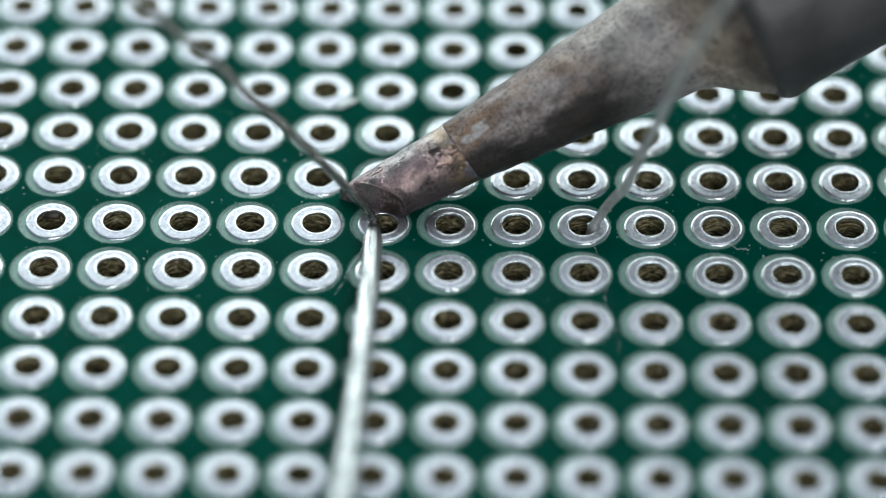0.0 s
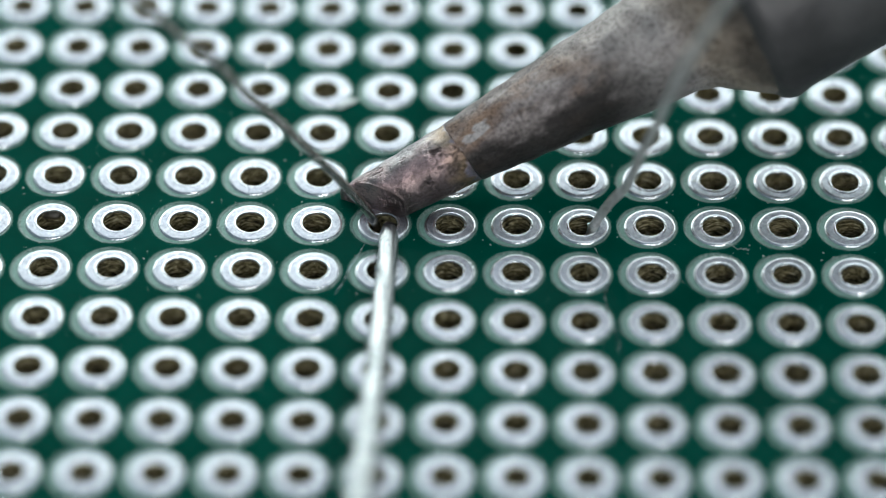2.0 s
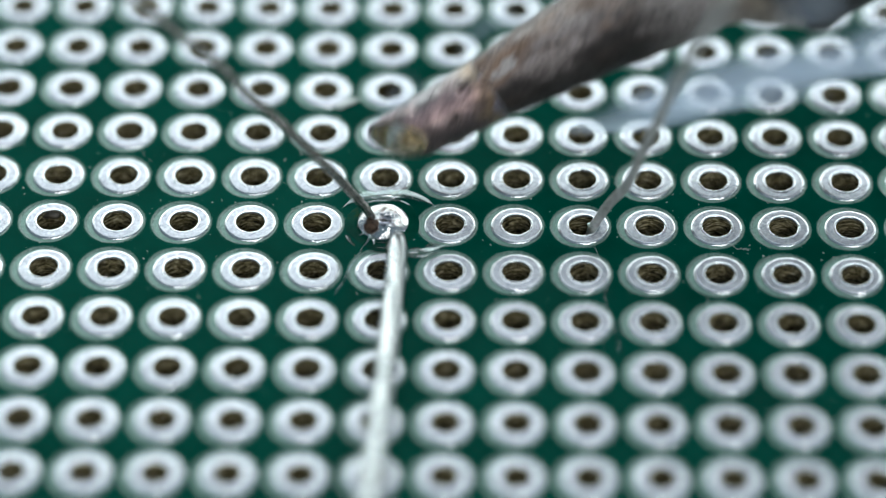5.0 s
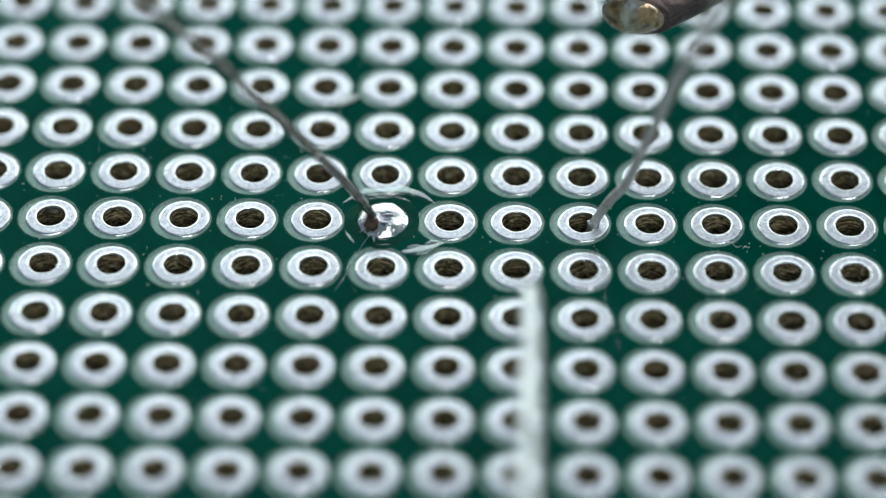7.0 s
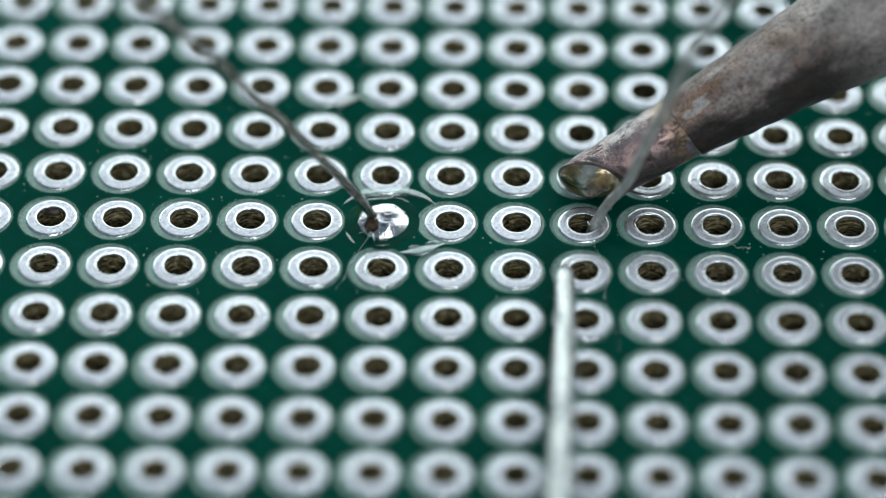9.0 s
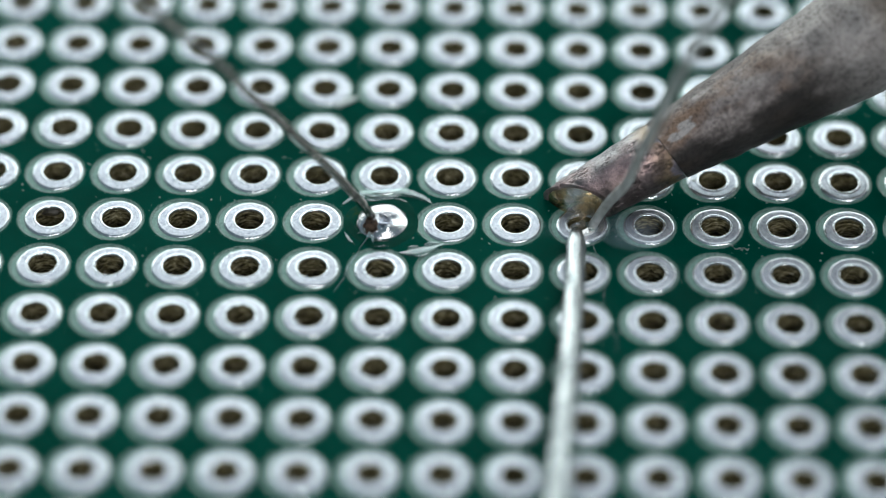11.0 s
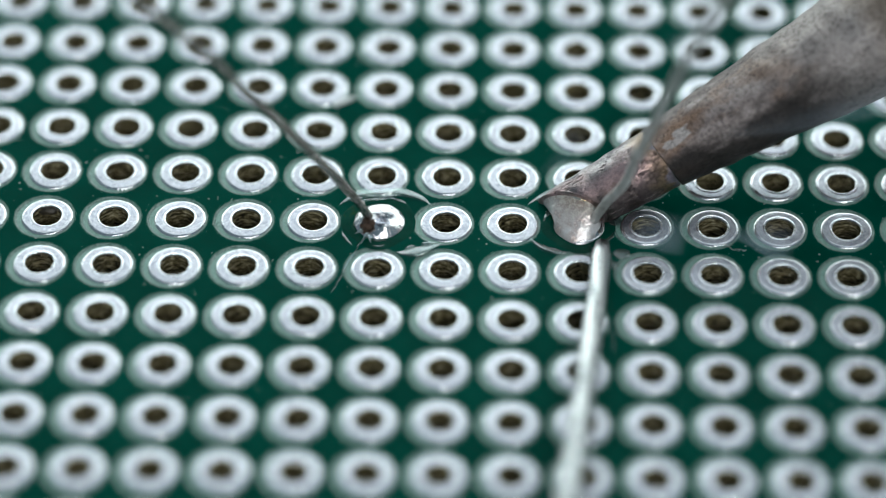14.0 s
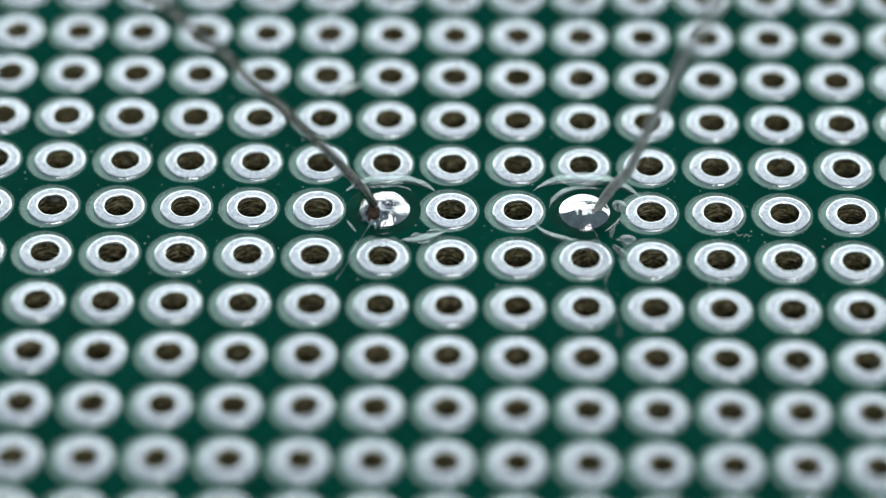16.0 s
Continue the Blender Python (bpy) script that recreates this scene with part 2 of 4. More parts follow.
def crusted_material():
    m, n, l, b = material("crusted_solder", 0.12, 1.0)
    mid, fine, big = noise_tex(n, l, 3000, 4, 0.65), noise_tex(n, l, 9000, 3, 0.7), noise_tex(n, l, 1100, 3, 0.6)
    col = ramp(n, l, mid, [(0.30, (0.36, 0.33, 0.34)), (0.41, (0.80, 0.79, 0.82)), (0.52, (0.96, 0.96, 0.96))])
    sep = n.new("ShaderNodeSeparateXYZ")
    l.new(n.new("ShaderNodeTexCoord").outputs["Object"], sep.inputs[0])
    near = n.new("ShaderNodeVectorMath")
    near.operation = "DISTANCE"
    near.inputs[1].default_value = (-0.00042, -0.00050, 0.00025)
    l.new(sep.inputs[0].links[0].from_socket, near.inputs[0])
    low = n.new("ShaderNodeMapRange")
    low.inputs["From Min"].default_value, low.inputs["From Max"].default_value = 0.00055, 0.0
    l.new(near.outputs["Value"], low.inputs["Value"])
    spots = n.new("ShaderNodeMath")
    spots.operation = "ADD"
    l.new(low.outputs[0], spots.inputs[0])
    l.new(mid, spots.inputs[1])
    # dark bluish reflection on the dome's front, painted in round this point
    fold = n.new("ShaderNodeVectorMath")
    fold.operation = "DISTANCE"
    fold.inputs[1].default_value = (0.00012, -0.00034, 0.00042)
    l.new(sep.inputs[0].links[0].from_socket, fold.inputs[0])
    skin = n.new("ShaderNodeMapRange")
    skin.inputs["From Min"].default_value, skin.inputs["From Max"].default_value = 0.00050, 0.00005
    l.new(fold.outputs["Value"], skin.inputs["Value"])
    op = calc(n, l)
    dark_reflection = ramp(n, l, op("ADD", op("MULTIPLY", skin.outputs[0], 0.45), op("ADD", op("MULTIPLY", mid, 0.6), op("MULTIPLY", fine, 0.4))), [(0.66, (0,)), (0.74, (0.85,))])
    col = mix(n, l, dark_reflection, col, ramp(n, l, fine, [(0.4, (0.05, 0.055, 0.075)), (0.6, (0.26, 0.28, 0.36))]))
    scab = ramp(n, l, spots.outputs[0], [(0.82, (0,)), (0.92, (1,))])
    l.new(mix(n, l, scab, col, ramp(n, l, mix(n, l, 0.5, mid, fine), [(0.4, (0.012, 0.010, 0.009)), (0.64, (0.14, 0.085, 0.055))])), b.inputs["Base Color"])
    l.new(ramp(n, l, scab, [(0.0, (1,)), (1.0, (0.15,))]), b.inputs["Metallic"])
    l.new(ramp(n, l, mid, [(0.3, (0.22,)), (0.5, (0.06,))]), b.inputs["Roughness"])
    bump(n, l, b, mix(n, l, 0.35, mid, fine), 0.7, 0.00009)
    return m


def wet_material():
    """Molten solder under a skin of amber flux."""
    m, n, l, b = material("burnt_wet_solder", 0.10, 0.75)
    f, mid = noise_tex(n, l, 2600, 4, 0.65), noise_tex(n, l, 900, 3, 0.55)
    col = ramp(n, l, mid, [(0.36, (0.10, 0.066, 0.028)), (0.47, (0.52, 0.36, 0.16)), (0.57, (0.62, 0.54, 0.42)), (0.66, (0.85, 0.83, 0.79))])
    l.new(mix(n, l, 0.7, col, ramp(n, l, f, [(0.34, (0.15,)), (0.5, (1.0,))]), "MULTIPLY"), b.inputs["Base Color"])
    b.inputs["Coat Weight"].default_value = 1.0
    b.inputs["Coat Roughness"].default_value = 0.03
    bump(n, l, b, mix(n, l, 0.25, mid, f), 0.8, 0.00025)
    return m


def flowing_material():
    """Molten solder, silvery, streaked with pinkish and ochre burnt flux where it meets the tip."""
    m, n, l, b = material("flowing_solder", 0.2, 0.42)
    op = calc(n, l)
    mid, fine = noise_tex(n, l, 1500, 4, 0.65), noise_tex(n, l, 6000, 3, 0.7)
    sep = n.new("ShaderNodeSeparateXYZ")
    l.new(n.new("ShaderNodeTexCoord").outputs["Object"], sep.inputs[0])
    burnt = ramp(n, l, op("ADD", op("MULTIPLY", sep.outputs[2], 1000.0), op("MULTIPLY", op("SUBTRACT", mid, 0.5), 1.6)), [(0.52, (0,)), (0.90, (1,))])
    silver = ramp(n, l, mid, [(0.32, (0.52, 0.41, 0.37)), (0.46, (0.82, 0.74, 0.71)), (0.60, (0.95, 0.92, 0.91))])
    ochre = ramp(n, l, fine, [(0.36, (0.08, 0.045, 0.02)), (0.50, (0.40, 0.27, 0.15)), (0.62, (0.86, 0.76, 0.58))])
    l.new(mix(n, l, op("MULTIPLY", burnt, 0.5), silver, ochre), b.inputs["Base Color"])
    l.new(ramp(n, l, mid, [(0.35, (0.30,)), (0.6, (0.13,))]), b.inputs["Roughness"])
    bump(n, l, b, mix(n, l, 0.3, mid, fine), 0.6, 0.00012)
    return m


def bench_material():
    m, n, l, b = material("grey_bench_top", 0.6)
    f = noise_tex(n, l, 60, 6, 0.65)
    l.new(ramp(n, l, f, [(0.3, (0.07, 0.07, 0.068)), (0.7, (0.11, 0.11, 0.105))]), b.inputs["Base Color"])
    return m


MASK_EDGE = mask_edge_material()
MASK, LAMINATE, HOLE, TIN = mask_material(), laminate_material(), hole_material(), tin_material()
LEAD = wire_metal("lead_wire_tin", (0.26, 0.24, 0.215), (0.66, 0.62, 0.57), 0.22, 2500)
LEAD_PALE = wire_metal("pale_lead_tin", (0.46, 0.43, 0.40), (0.88, 0.87, 0.85), 0.36, 2500)
LEAD_PALE.node_tree.nodes["Principled BSDF"].inputs["Metallic"].default_value = 0.6
SOLDER_WIRE = drawn_wire_material()
MOLTEN = wire_metal("bright_solder", (0.66, 0.62, 0.61), (0.95, 0.94, 0.94), 0.07, 2200)
CRUSTED = crusted_material()
FLOWING = flowing_material()
WET = wet_material()
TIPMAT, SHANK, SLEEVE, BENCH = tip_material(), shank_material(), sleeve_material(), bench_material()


# ---- mesh makers ----
def obj(name, verts, faces, mat, parent=None, label="", smooth=True):
    me = bpy.data.meshes.new(name)
    me.from_pydata([tuple(v) for v in verts], [], faces)
    me.materials.append(mat)
    me.polygons.foreach_set("use_smooth", [smooth] * len(me.polygons))
    me.update()
    ob = new(name, me)
    if parent is not None:
        ob.parent = parent
    if label:
        tagged(ob, label)
    return ob


def part(name, bm, mat, parent, label="", smooth=True):
    me = bpy.data.meshes.new(name)
    bm.to_mesh(me)
    bm.free()
    me.materials.append(mat)
    me.polygons.foreach_set("use_smooth", [smooth] * len(me.polygons))
    ob = new(name, me)
    ob.parent = parent
    if label:
        tagged(ob, label)
    return ob


def lathe_z(profile, n, wobble=0.0, seed=0, closed=False):
    """Rings of (radius, height) in metres about z."""
    verts, faces = [], []
    for r, z in profile:
        for k in range(n):
            a = 2 * math.pi * k / n
            w = 1 + wobble * noise.noise((math.cos(a) * 1.3 + seed * 7.1, math.sin(a) * 1.3, z * 900))
            verts.append((r * w * math.cos(a), r * w * math.sin(a), z))
    rings = len(profile)
    for i in range(rings if closed else rings - 1):
        j = (i + 1) % rings
        for k in range(n):
            q = (k + 1) % n
            faces.append((i * n + k, i * n + q, j * n + q, j * n + k))
    return verts, faces


def tube(path, radii, n=14, caps=True):
    """A swept round wire along points, all in metres."""
    pts = [Vector(p) for p in path]
    verts, faces = [], []
    up = Vector((0.2, 1, 0.1))
    for i, p in enumerate(pts):
        d = (pts[min(i + 1, len(pts) - 1)] - pts[max(i - 1, 0)]).normalized()
        a = d.cross(up).normalized()
        b = d.cross(a)
        for k in range(n):
            t = 2 * math.pi * k / n
            verts.append(p + radii[i] * (math.cos(t) * a + math.sin(t) * b))
    for i in range(len(pts) - 1):
        for k in range(n):
            q = (k + 1) % n
            faces.append((i * n + k, i * n + q, (i + 1) * n + q, (i + 1) * n + k))
    if caps:
        faces.append(tuple(range(n - 1, -1, -1)))
        faces.append(tuple(range((len(pts) - 1) * n, len(pts) * n)))
    return verts, faces


def smooth_path(points, steps=8):
    """Catmull-Rom through the points."""
    p = [Vector(q) for q in points]
    p = [2 * p[0] - p[1], *p, 2 * p[-1] - p[-2]]
    out = []
    for i in range(1, len(p) - 2):
        for k in range(steps):
            t = k / steps
            out.append(0.5 * (2 * p[i] + (p[i + 1] - p[i - 1]) * t + (2 * p[i - 1] - 5 * p[i] + 4 * p[i + 1] - p[i + 2]) * t * t
                              + (3 * p[i] - p[i - 1] - 3 * p[i + 1] + p[i + 2]) * t ** 3))
    return out + [p[-2]]


def weld(verts, faces):
    seen, index, out = {}, [], []
    for v in verts:
        key = tuple(round(c * 1e8) for c in v)
        if key not in seen:
            seen[key] = len(out)
            out.append(v)
        index.append(seen[key])
    return out, [tuple(index[i] for i in f) for f in faces]


def thing(name, label, category, group="", kind=""):
    return tagged(new(name), label, category, group, kind)


# ---- bench ----
def bench():
    z, h = -14 * MM, 30 * MM
    bm = bmesh.new()
    bmesh.ops.create_cube(bm, size=1, matrix=Matrix.Translation((0, 0, z - h / 2)) @ Matrix.Diagonal((1.2, 0.7, h, 1)))
    bmesh.ops.bevel(bm, geom=bm.edges[:], offset=0.003, segments=2, affect="EDGES")
    me = bpy.data.meshes.new("workbench")
    bm.to_mesh(me)
    bm.free()
    me.materials.append(BENCH)
    tagged(new("workbench", me), "plain grey bench top under the circuit board", "workbench", kind="structure")


bench()

# ---- perforated circuit board ----
COLS, ROWS = range(-10, 14), range(-9, 9)
NEAR_C, NEAR_R = range(-7, 10), range(-7, 7)


def holed_sheet(radius, ox, oy, z, wall_to, seg=28, walls=True):
    """Squares with a round opening each, and the openings' walls down to wall_to."""
    verts, faces = [], []
    h = PITCH / 2
    for i in COLS:
        for j in ROWS:
            s = len(verts)
            cx, cy = i * PITCH, j * PITCH
            for k in range(seg):
                a = 2 * math.pi * (k + 0.5) / seg
                w = 1 + (0.012 if walls else 0.0) * noise.noise((cx * 900 + math.cos(a) * 1.5, cy * 900 + math.sin(a) * 1.5, 0))
                verts.append((cx + ox + radius * w * math.cos(a), cy + oy + radius * w * math.sin(a), z))
            for k in range(seg):
                a = 2 * math.pi * (k + 0.5) / seg
                c, d = math.cos(a), math.sin(a)
                m = max(abs(c), abs(d))
                verts.append((cx + h * c / m, cy + h * d / m, z))
            for x, y in ((h, h), (-h, h), (-h, -h), (h, -h)):
                verts.append((cx + x, cy + y, z))
            for k in range(seg if walls else 0):
                a = 2 * math.pi * (k + 0.5) / seg
                verts.append((verts[s + k][0] - 0.09 * MM * math.cos(a), verts[s + k][1] - 0.09 * MM * math.sin(a), wall_to))
            for k in range(seg):
                q = (k + 1) % seg
                quad = [s + k, s + seg + k, s + seg + q, s + q]
                mid = 2 * math.pi * (k + 1) / seg
                for c4, ang in enumerate((45, 135, 225, 315)):
                    if abs(math.degrees(mid) - ang) < 1e-3:
                        quad.insert(2, s + 2 * seg + c4)
                faces.append(tuple(quad))
                if walls:
                    faces.append((s + k, s + q, s + 2 * seg + 4 + q, s + 2 * seg + 4 + k))
    return verts, faces


def circuit_board():
    board = thing("circuit_board", "green perforated prototype circuit board with rows of tinned round pads", "circuit board")
    x0, x1 = (COLS[0] - 0.5) * PITCH, (COLS[-1] + 0.5) * PITCH
    y0, y1 = (ROWS[0] - 0.5) * PITCH, (ROWS[-1] + 0.5) * PITCH
    v, f = holed_sheet(1.155 * MM, -0.10 * MM, -0.015 * MM, 0.0, -0.043 * MM, 32)
    v, f = weld(v, f)
    ob = obj("solder_mask", v, f, MASK, board, "glossy dark green solder mask with round openings", smooth=False)
    ob.data.materials.append(MASK_EDGE)
    ob.data.polygons.foreach_set("material_index", [1 if k % 2 else 0 for k in range(len(f))])
    # one drilled laminate: top, ridged hole walls, underside and edges
    rr = random.Random(4)
    n, rings = 32, 15
    verts, faces = [], []

    def add(v, f):
        s = len(verts)
        verts.extend(v)
        faces.extend(tuple(a + s for a in q) for q in f)

    R = 0.548 * MM
    add(*holed_sheet(R, 0, 0, -0.045 * MM, -0.045 * MM, n, False))
    v, f = holed_sheet(R, 0, 0, -1.6 * MM, -1.6 * MM, n, False)
    add(v, [tuple(reversed(q)) for q in f])
    wall_from = len(faces)
    for i in COLS:
        for j in ROWS:
            v = []
            for k in range(rings):
                last = k in (0, rings - 1)
                z = (-0.045 - 1.555 * k / (rings - 1)) * MM
                r = R if last else R + (0.060 if k % 2 else -0.012) * rr.uniform(0.3, 1.3) * MM
                for q in range(n):
                    a = 2 * math.pi * (q + 0.5) / n
                    v.append((i * PITCH + r * math.cos(a), j * PITCH + r * math.sin(a), z + (0 if last else 0.02 * MM * math.sin(a + k))))
            add(v, [(k * n + q, k * n + (q + 1) % n, (k + 1) * n + (q + 1) % n, (k + 1) * n + q) for k in range(rings - 1) for q in range(n)])
    wall_to = len(faces)
    e = [(x, y, z) for z in (-0.045 * MM, -1.6 * MM) for x, y in ((x0, y0), (x1, y0), (x1, y1), (x0, y1))]
    add(e, [(k, (k + 1) % 4, 4 + (k + 1) % 4, 4 + k) for k in range(4)])
    verts, faces = weld(verts, faces)
    ob = obj("laminate", verts, faces, LAMINATE, board, "pale laminate sheet with brown drilled holes", smooth=False)
    ob.data.materials.append(HOLE)
    ob.data.polygons.foreach_set("material_index", [1 if wall_from <= k < wall_to else 0 for k in range(len(faces))])
    ob.data.polygons.foreach_set("use_smooth", [wall_from <= k < wall_to for k in range(len(faces))])
    # spacers on which the board stands
    for x in (x0 + 2 * MM, x1 - 2 * MM):
        for y in (y0 + 2 * MM, y1 - 2 * MM):
            v, f = lathe_z([(0.3 * MM, -14 * MM), (1.1 * MM, -14 * MM), (1.1 * MM, -1.6 * MM), (0.3 * MM, -1.6 * MM)], 16)
            ob = obj("spacer", [(a + x, b + y, c) for a, b, c in v], f, TIN, board)
    # pads
    meshes = []
    for k in range(6):
        prof = [(0.545, -0.05), (0.538, 0.010), (0.541, 0.034), (0.552, 0.051), (0.570, 0.0600), (0.588, 0.0605), (0.612, 0.0550), (0.640, 0.0475), (0.668, 0.0430), (0.69, 0.0425), (0.76, 0.0430), (0.83, 0.0425), (0.885, 0.038), (0.925, 0.028), (0.945, 0.018), (0.972, -0.004), (0.99, -0.026), (1.0, -0.05)]
        v, f = lathe_z([(r * MM, z * MM) for r, z in prof], 48, 0.004, k)
        v = [(x, y, z + 0.006 * MM * noise.noise((x * 1700 + k * 5, y * 1700, 3))) for x, y, z in v]
        me = bpy.data.meshes.new("pad")
        me.from_pydata(v, [], [tuple(reversed(q)) for q in f])
        me.materials.append(TIN)
        me.polygons.foreach_set("use_smooth", [True] * len(me.polygons))
        meshes.append(me)
    far_v, far_f = [], []
    base_v, base_f = lathe_z([(0.50 * MM, -0.05 * MM), (0.52 * MM, 0.04 * MM), (0.93 * MM, 0.045 * MM), (0.99 * MM, -0.05 * MM)], 20)
    for i in COLS:
        for j in ROWS:
            if i in NEAR_C and j in NEAR_R:
                ob = new("pad", meshes[rr.randrange(6)])
                ob.parent = board
                ob.matrix_basis = pose(i * PITCH, j * PITCH, 0, rr.uniform(-0.8, 0.8), rr.uniform(-0.8, 0.8), rr.uniform(0, 360))
            else:
                s = len(far_v)
                far_v += [(x + i * PITCH, y + j * PITCH, z) for x, y, z in base_v]
                far_f += [tuple(a + s for a in q) for q in base_f]
    tagged(obj("outer_pads", far_v, far_f, TIN, board), "tinned round pads near the board's edges", kind="stuff")


circuit_board()


# ---- component leads ----
def lead(points, radius, label, mat):
    path = smooth_path([(x * MM, y * MM, z * MM) for x, y, z in points], 10)
    v, f = tube(path, [radius * MM * (1 + 0.05 * noise.noise((i * 0.3, 1, 2))) for i in range(len(path))], 16)
    ob = obj("component_lead", v, f, mat)
    tagged(ob, label, "wire", "component leads")


lead([(-0.05, -0.1, -3.0), (-0.2, -0.12, -0.6), (-0.37, -0.15, 0.36), (-1.18, -0.42, 2.11), (-2.46, -0.74, 4.24), (-3.64, -1.01, 6.07), (-4.78, -1.27, 7.77),
      (-5.46, -1.44, 8.91), (-6.27, -1.60, 10.03), (-7.38, -1.81, 11.42), (-8.0, -1.92, 12.15), (-9.2, -2.2, 13.9)],
     0.172, "thin grey tinned component lead bent over and rising from its pad", LEAD)
lead([(7.80, -0.1, -3.0), (7.88, -0.1, -0.9), (7.97, -0.07, -0.1), (8.53, -0.45, 1.6), (9.18, -0.8, 3.0), (9.58, -1.25, 4.9), (10.04, -1.7, 6.8), (10.40, -2.05, 8.45),
      (10.83, -2.5, 10.25), (11.46, -3.0, 12.4), (12.2, -3.5, 14.6)],
     0.18, "thin pale tinned component lead kinked where it leaves its pad", LEAD_PALE)


# ---- solder wire ----
def solder_wire():
    rig = thing("solder_wire", "pale silvery solder wire fed towards the joint", "solder wire")
    pts = smooth_path([(0, 0, 0), (-0.06, -3.0, 0.2), (-0.25, -8.0, 0.75), (-0.50, -13.0, 1.5), (-0.80, -18.0, 2.4), (-1.3, -26.0, 4.4), (-1.8, -36.0, 7.5)], 8)
    rad = [0.385 * MM] * len(pts)
    rad[0], rad[1] = 0.24 * MM, 0.31 * MM
    v, f = tube([p * MM for p in pts], rad, 18)
    obj("wire", v, f, SOLDER_WIRE, rig)
    return rig


WIRE = solder_wire()


# ---- soldering iron ----
def lathe_x(profile, n, rough, scale, seed):
    verts, faces = [], []
    for s, r in profile:
        for k in range(n):
            a = 2 * math.pi * k / n
            c, d = math.cos(a), math.sin(a)
            w = rough * noise.noise((s * scale + seed, c * r * scale, d * r * scale))
            verts.append((s * MM, (r + w) * c * MM, (r + w) * d * MM))
    for i in range(len(profile) - 1):
        for k in range(n):
            q = (k + 1) % n
            faces.append((i * n + k, (i + 1) * n + k, (i + 1) * n + q, i * n + q))
    return verts, faces


def bm_from(verts, faces):
    bm = bmesh.new()
    vs = [bm.verts.new(v) for v in verts]
    for f in faces:
        bm.faces.new([vs[i] for i in f])
    bm.normal_update()
    return bm


def spread(a, b, step):
    n = max(1, int(round((b[0] - a[0]) / step)))
    return [(a[0] + (b[0] - a[0]) * k / n, a[1] + (b[1] - a[1]) * k / n) for k in range(n + 1)]


def soldering_iron():
    rig = thing("soldering_iron", "soldering iron with scorched shank and slanted copper-coloured tip", "soldering iron")
    nrm = Vector((-0.68, -0.58, -0.45)).normalized()
    corner = Vector((-0.24, 0, 1.06))

    def cut(p, k=0.30):
        """Slide a point along the shaft until it lies behind the slanted face, rounding the rim."""
        d = (p - corner).dot(nrm) / k
        soft = d if d < -20 else -math.log1p(math.exp(-d)) if d > -20 else d
        return p + Vector((1, 0, 0)) * ((d - soft) * k / -nrm.x)

    def askew(p):
        """The plating ends on a slant."""
        s = p[0] / MM
        w = min(1.0, max(0.0, (s - 2.5) / 2.0)) * min(1.0, max(0.0, (9.0 - s) / 4.5))
        return (p[0] - 0.12 * w * p[2], p[1], p[2])

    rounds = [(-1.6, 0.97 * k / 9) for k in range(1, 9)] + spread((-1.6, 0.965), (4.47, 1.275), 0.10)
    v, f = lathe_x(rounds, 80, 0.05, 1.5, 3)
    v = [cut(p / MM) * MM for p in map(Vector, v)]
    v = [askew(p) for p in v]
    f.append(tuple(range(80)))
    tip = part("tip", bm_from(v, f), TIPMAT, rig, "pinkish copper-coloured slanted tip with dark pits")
    # wet solder and burnt flux clinging to the slanted face
    side = (Vector((1, 0, 0)) - nrm * nrm.x).normalized()
    cross = nrm.cross(side)
    centre = cut(Vector((-1.6, 0, 0)), 0.01) + nrm * -0.08
    verts, faces = [], []
    n, rings = 56, 14
    for k in range(rings + 1):
        r = 1.0 - k / rings
        for q in range(n):
            a = 2 * math.pi * q / n
            w = noise.noise((math.cos(a) * r * 1.4, math.sin(a) * r * 1.4, 4))
            h = 0.46 * max(0.0, 1 - r ** 2.4) ** 0.7 * (1 + 0.45 * w)
            p = centre + side * (1.36 * r * math.cos(a)) + cross * (0.95 * r * math.sin(a)) + nrm * h + Vector((0, 0, -0.12 * h))
            verts.append(p * MM)
    for k in range(rings):
        for q in range(n):
            p = (q + 1) % n
            faces.append((k * n + q, k * n + p, (k + 1) * n + p, (k + 1) * n + q))
    film = obj("solder_film", verts, faces, WET, tip, "shiny brownish wet solder film")
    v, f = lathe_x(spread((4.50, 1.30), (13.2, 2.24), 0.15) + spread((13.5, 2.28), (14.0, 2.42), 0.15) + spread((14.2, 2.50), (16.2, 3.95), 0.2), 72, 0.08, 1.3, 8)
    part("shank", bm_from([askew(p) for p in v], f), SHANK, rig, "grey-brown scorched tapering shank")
    v, f = lathe_x([(15.9, 3.60), (16.15, 4.00), (16.4, 4.17), (16.7, 4.26), (17.0, 4.22), (17.3, 4.16)] + spread((17.7, 4.14), (60.0, 4.7), 0.5), 96, 0.09, 0.6, 15)
    part("sleeve", bm_from(v, f), SLEEVE, rig, "dark steel sleeve")
    return rig, tip, film, (centre, side, cross, nrm)


IRON, TIP, FILM, FACE = soldering_iron()


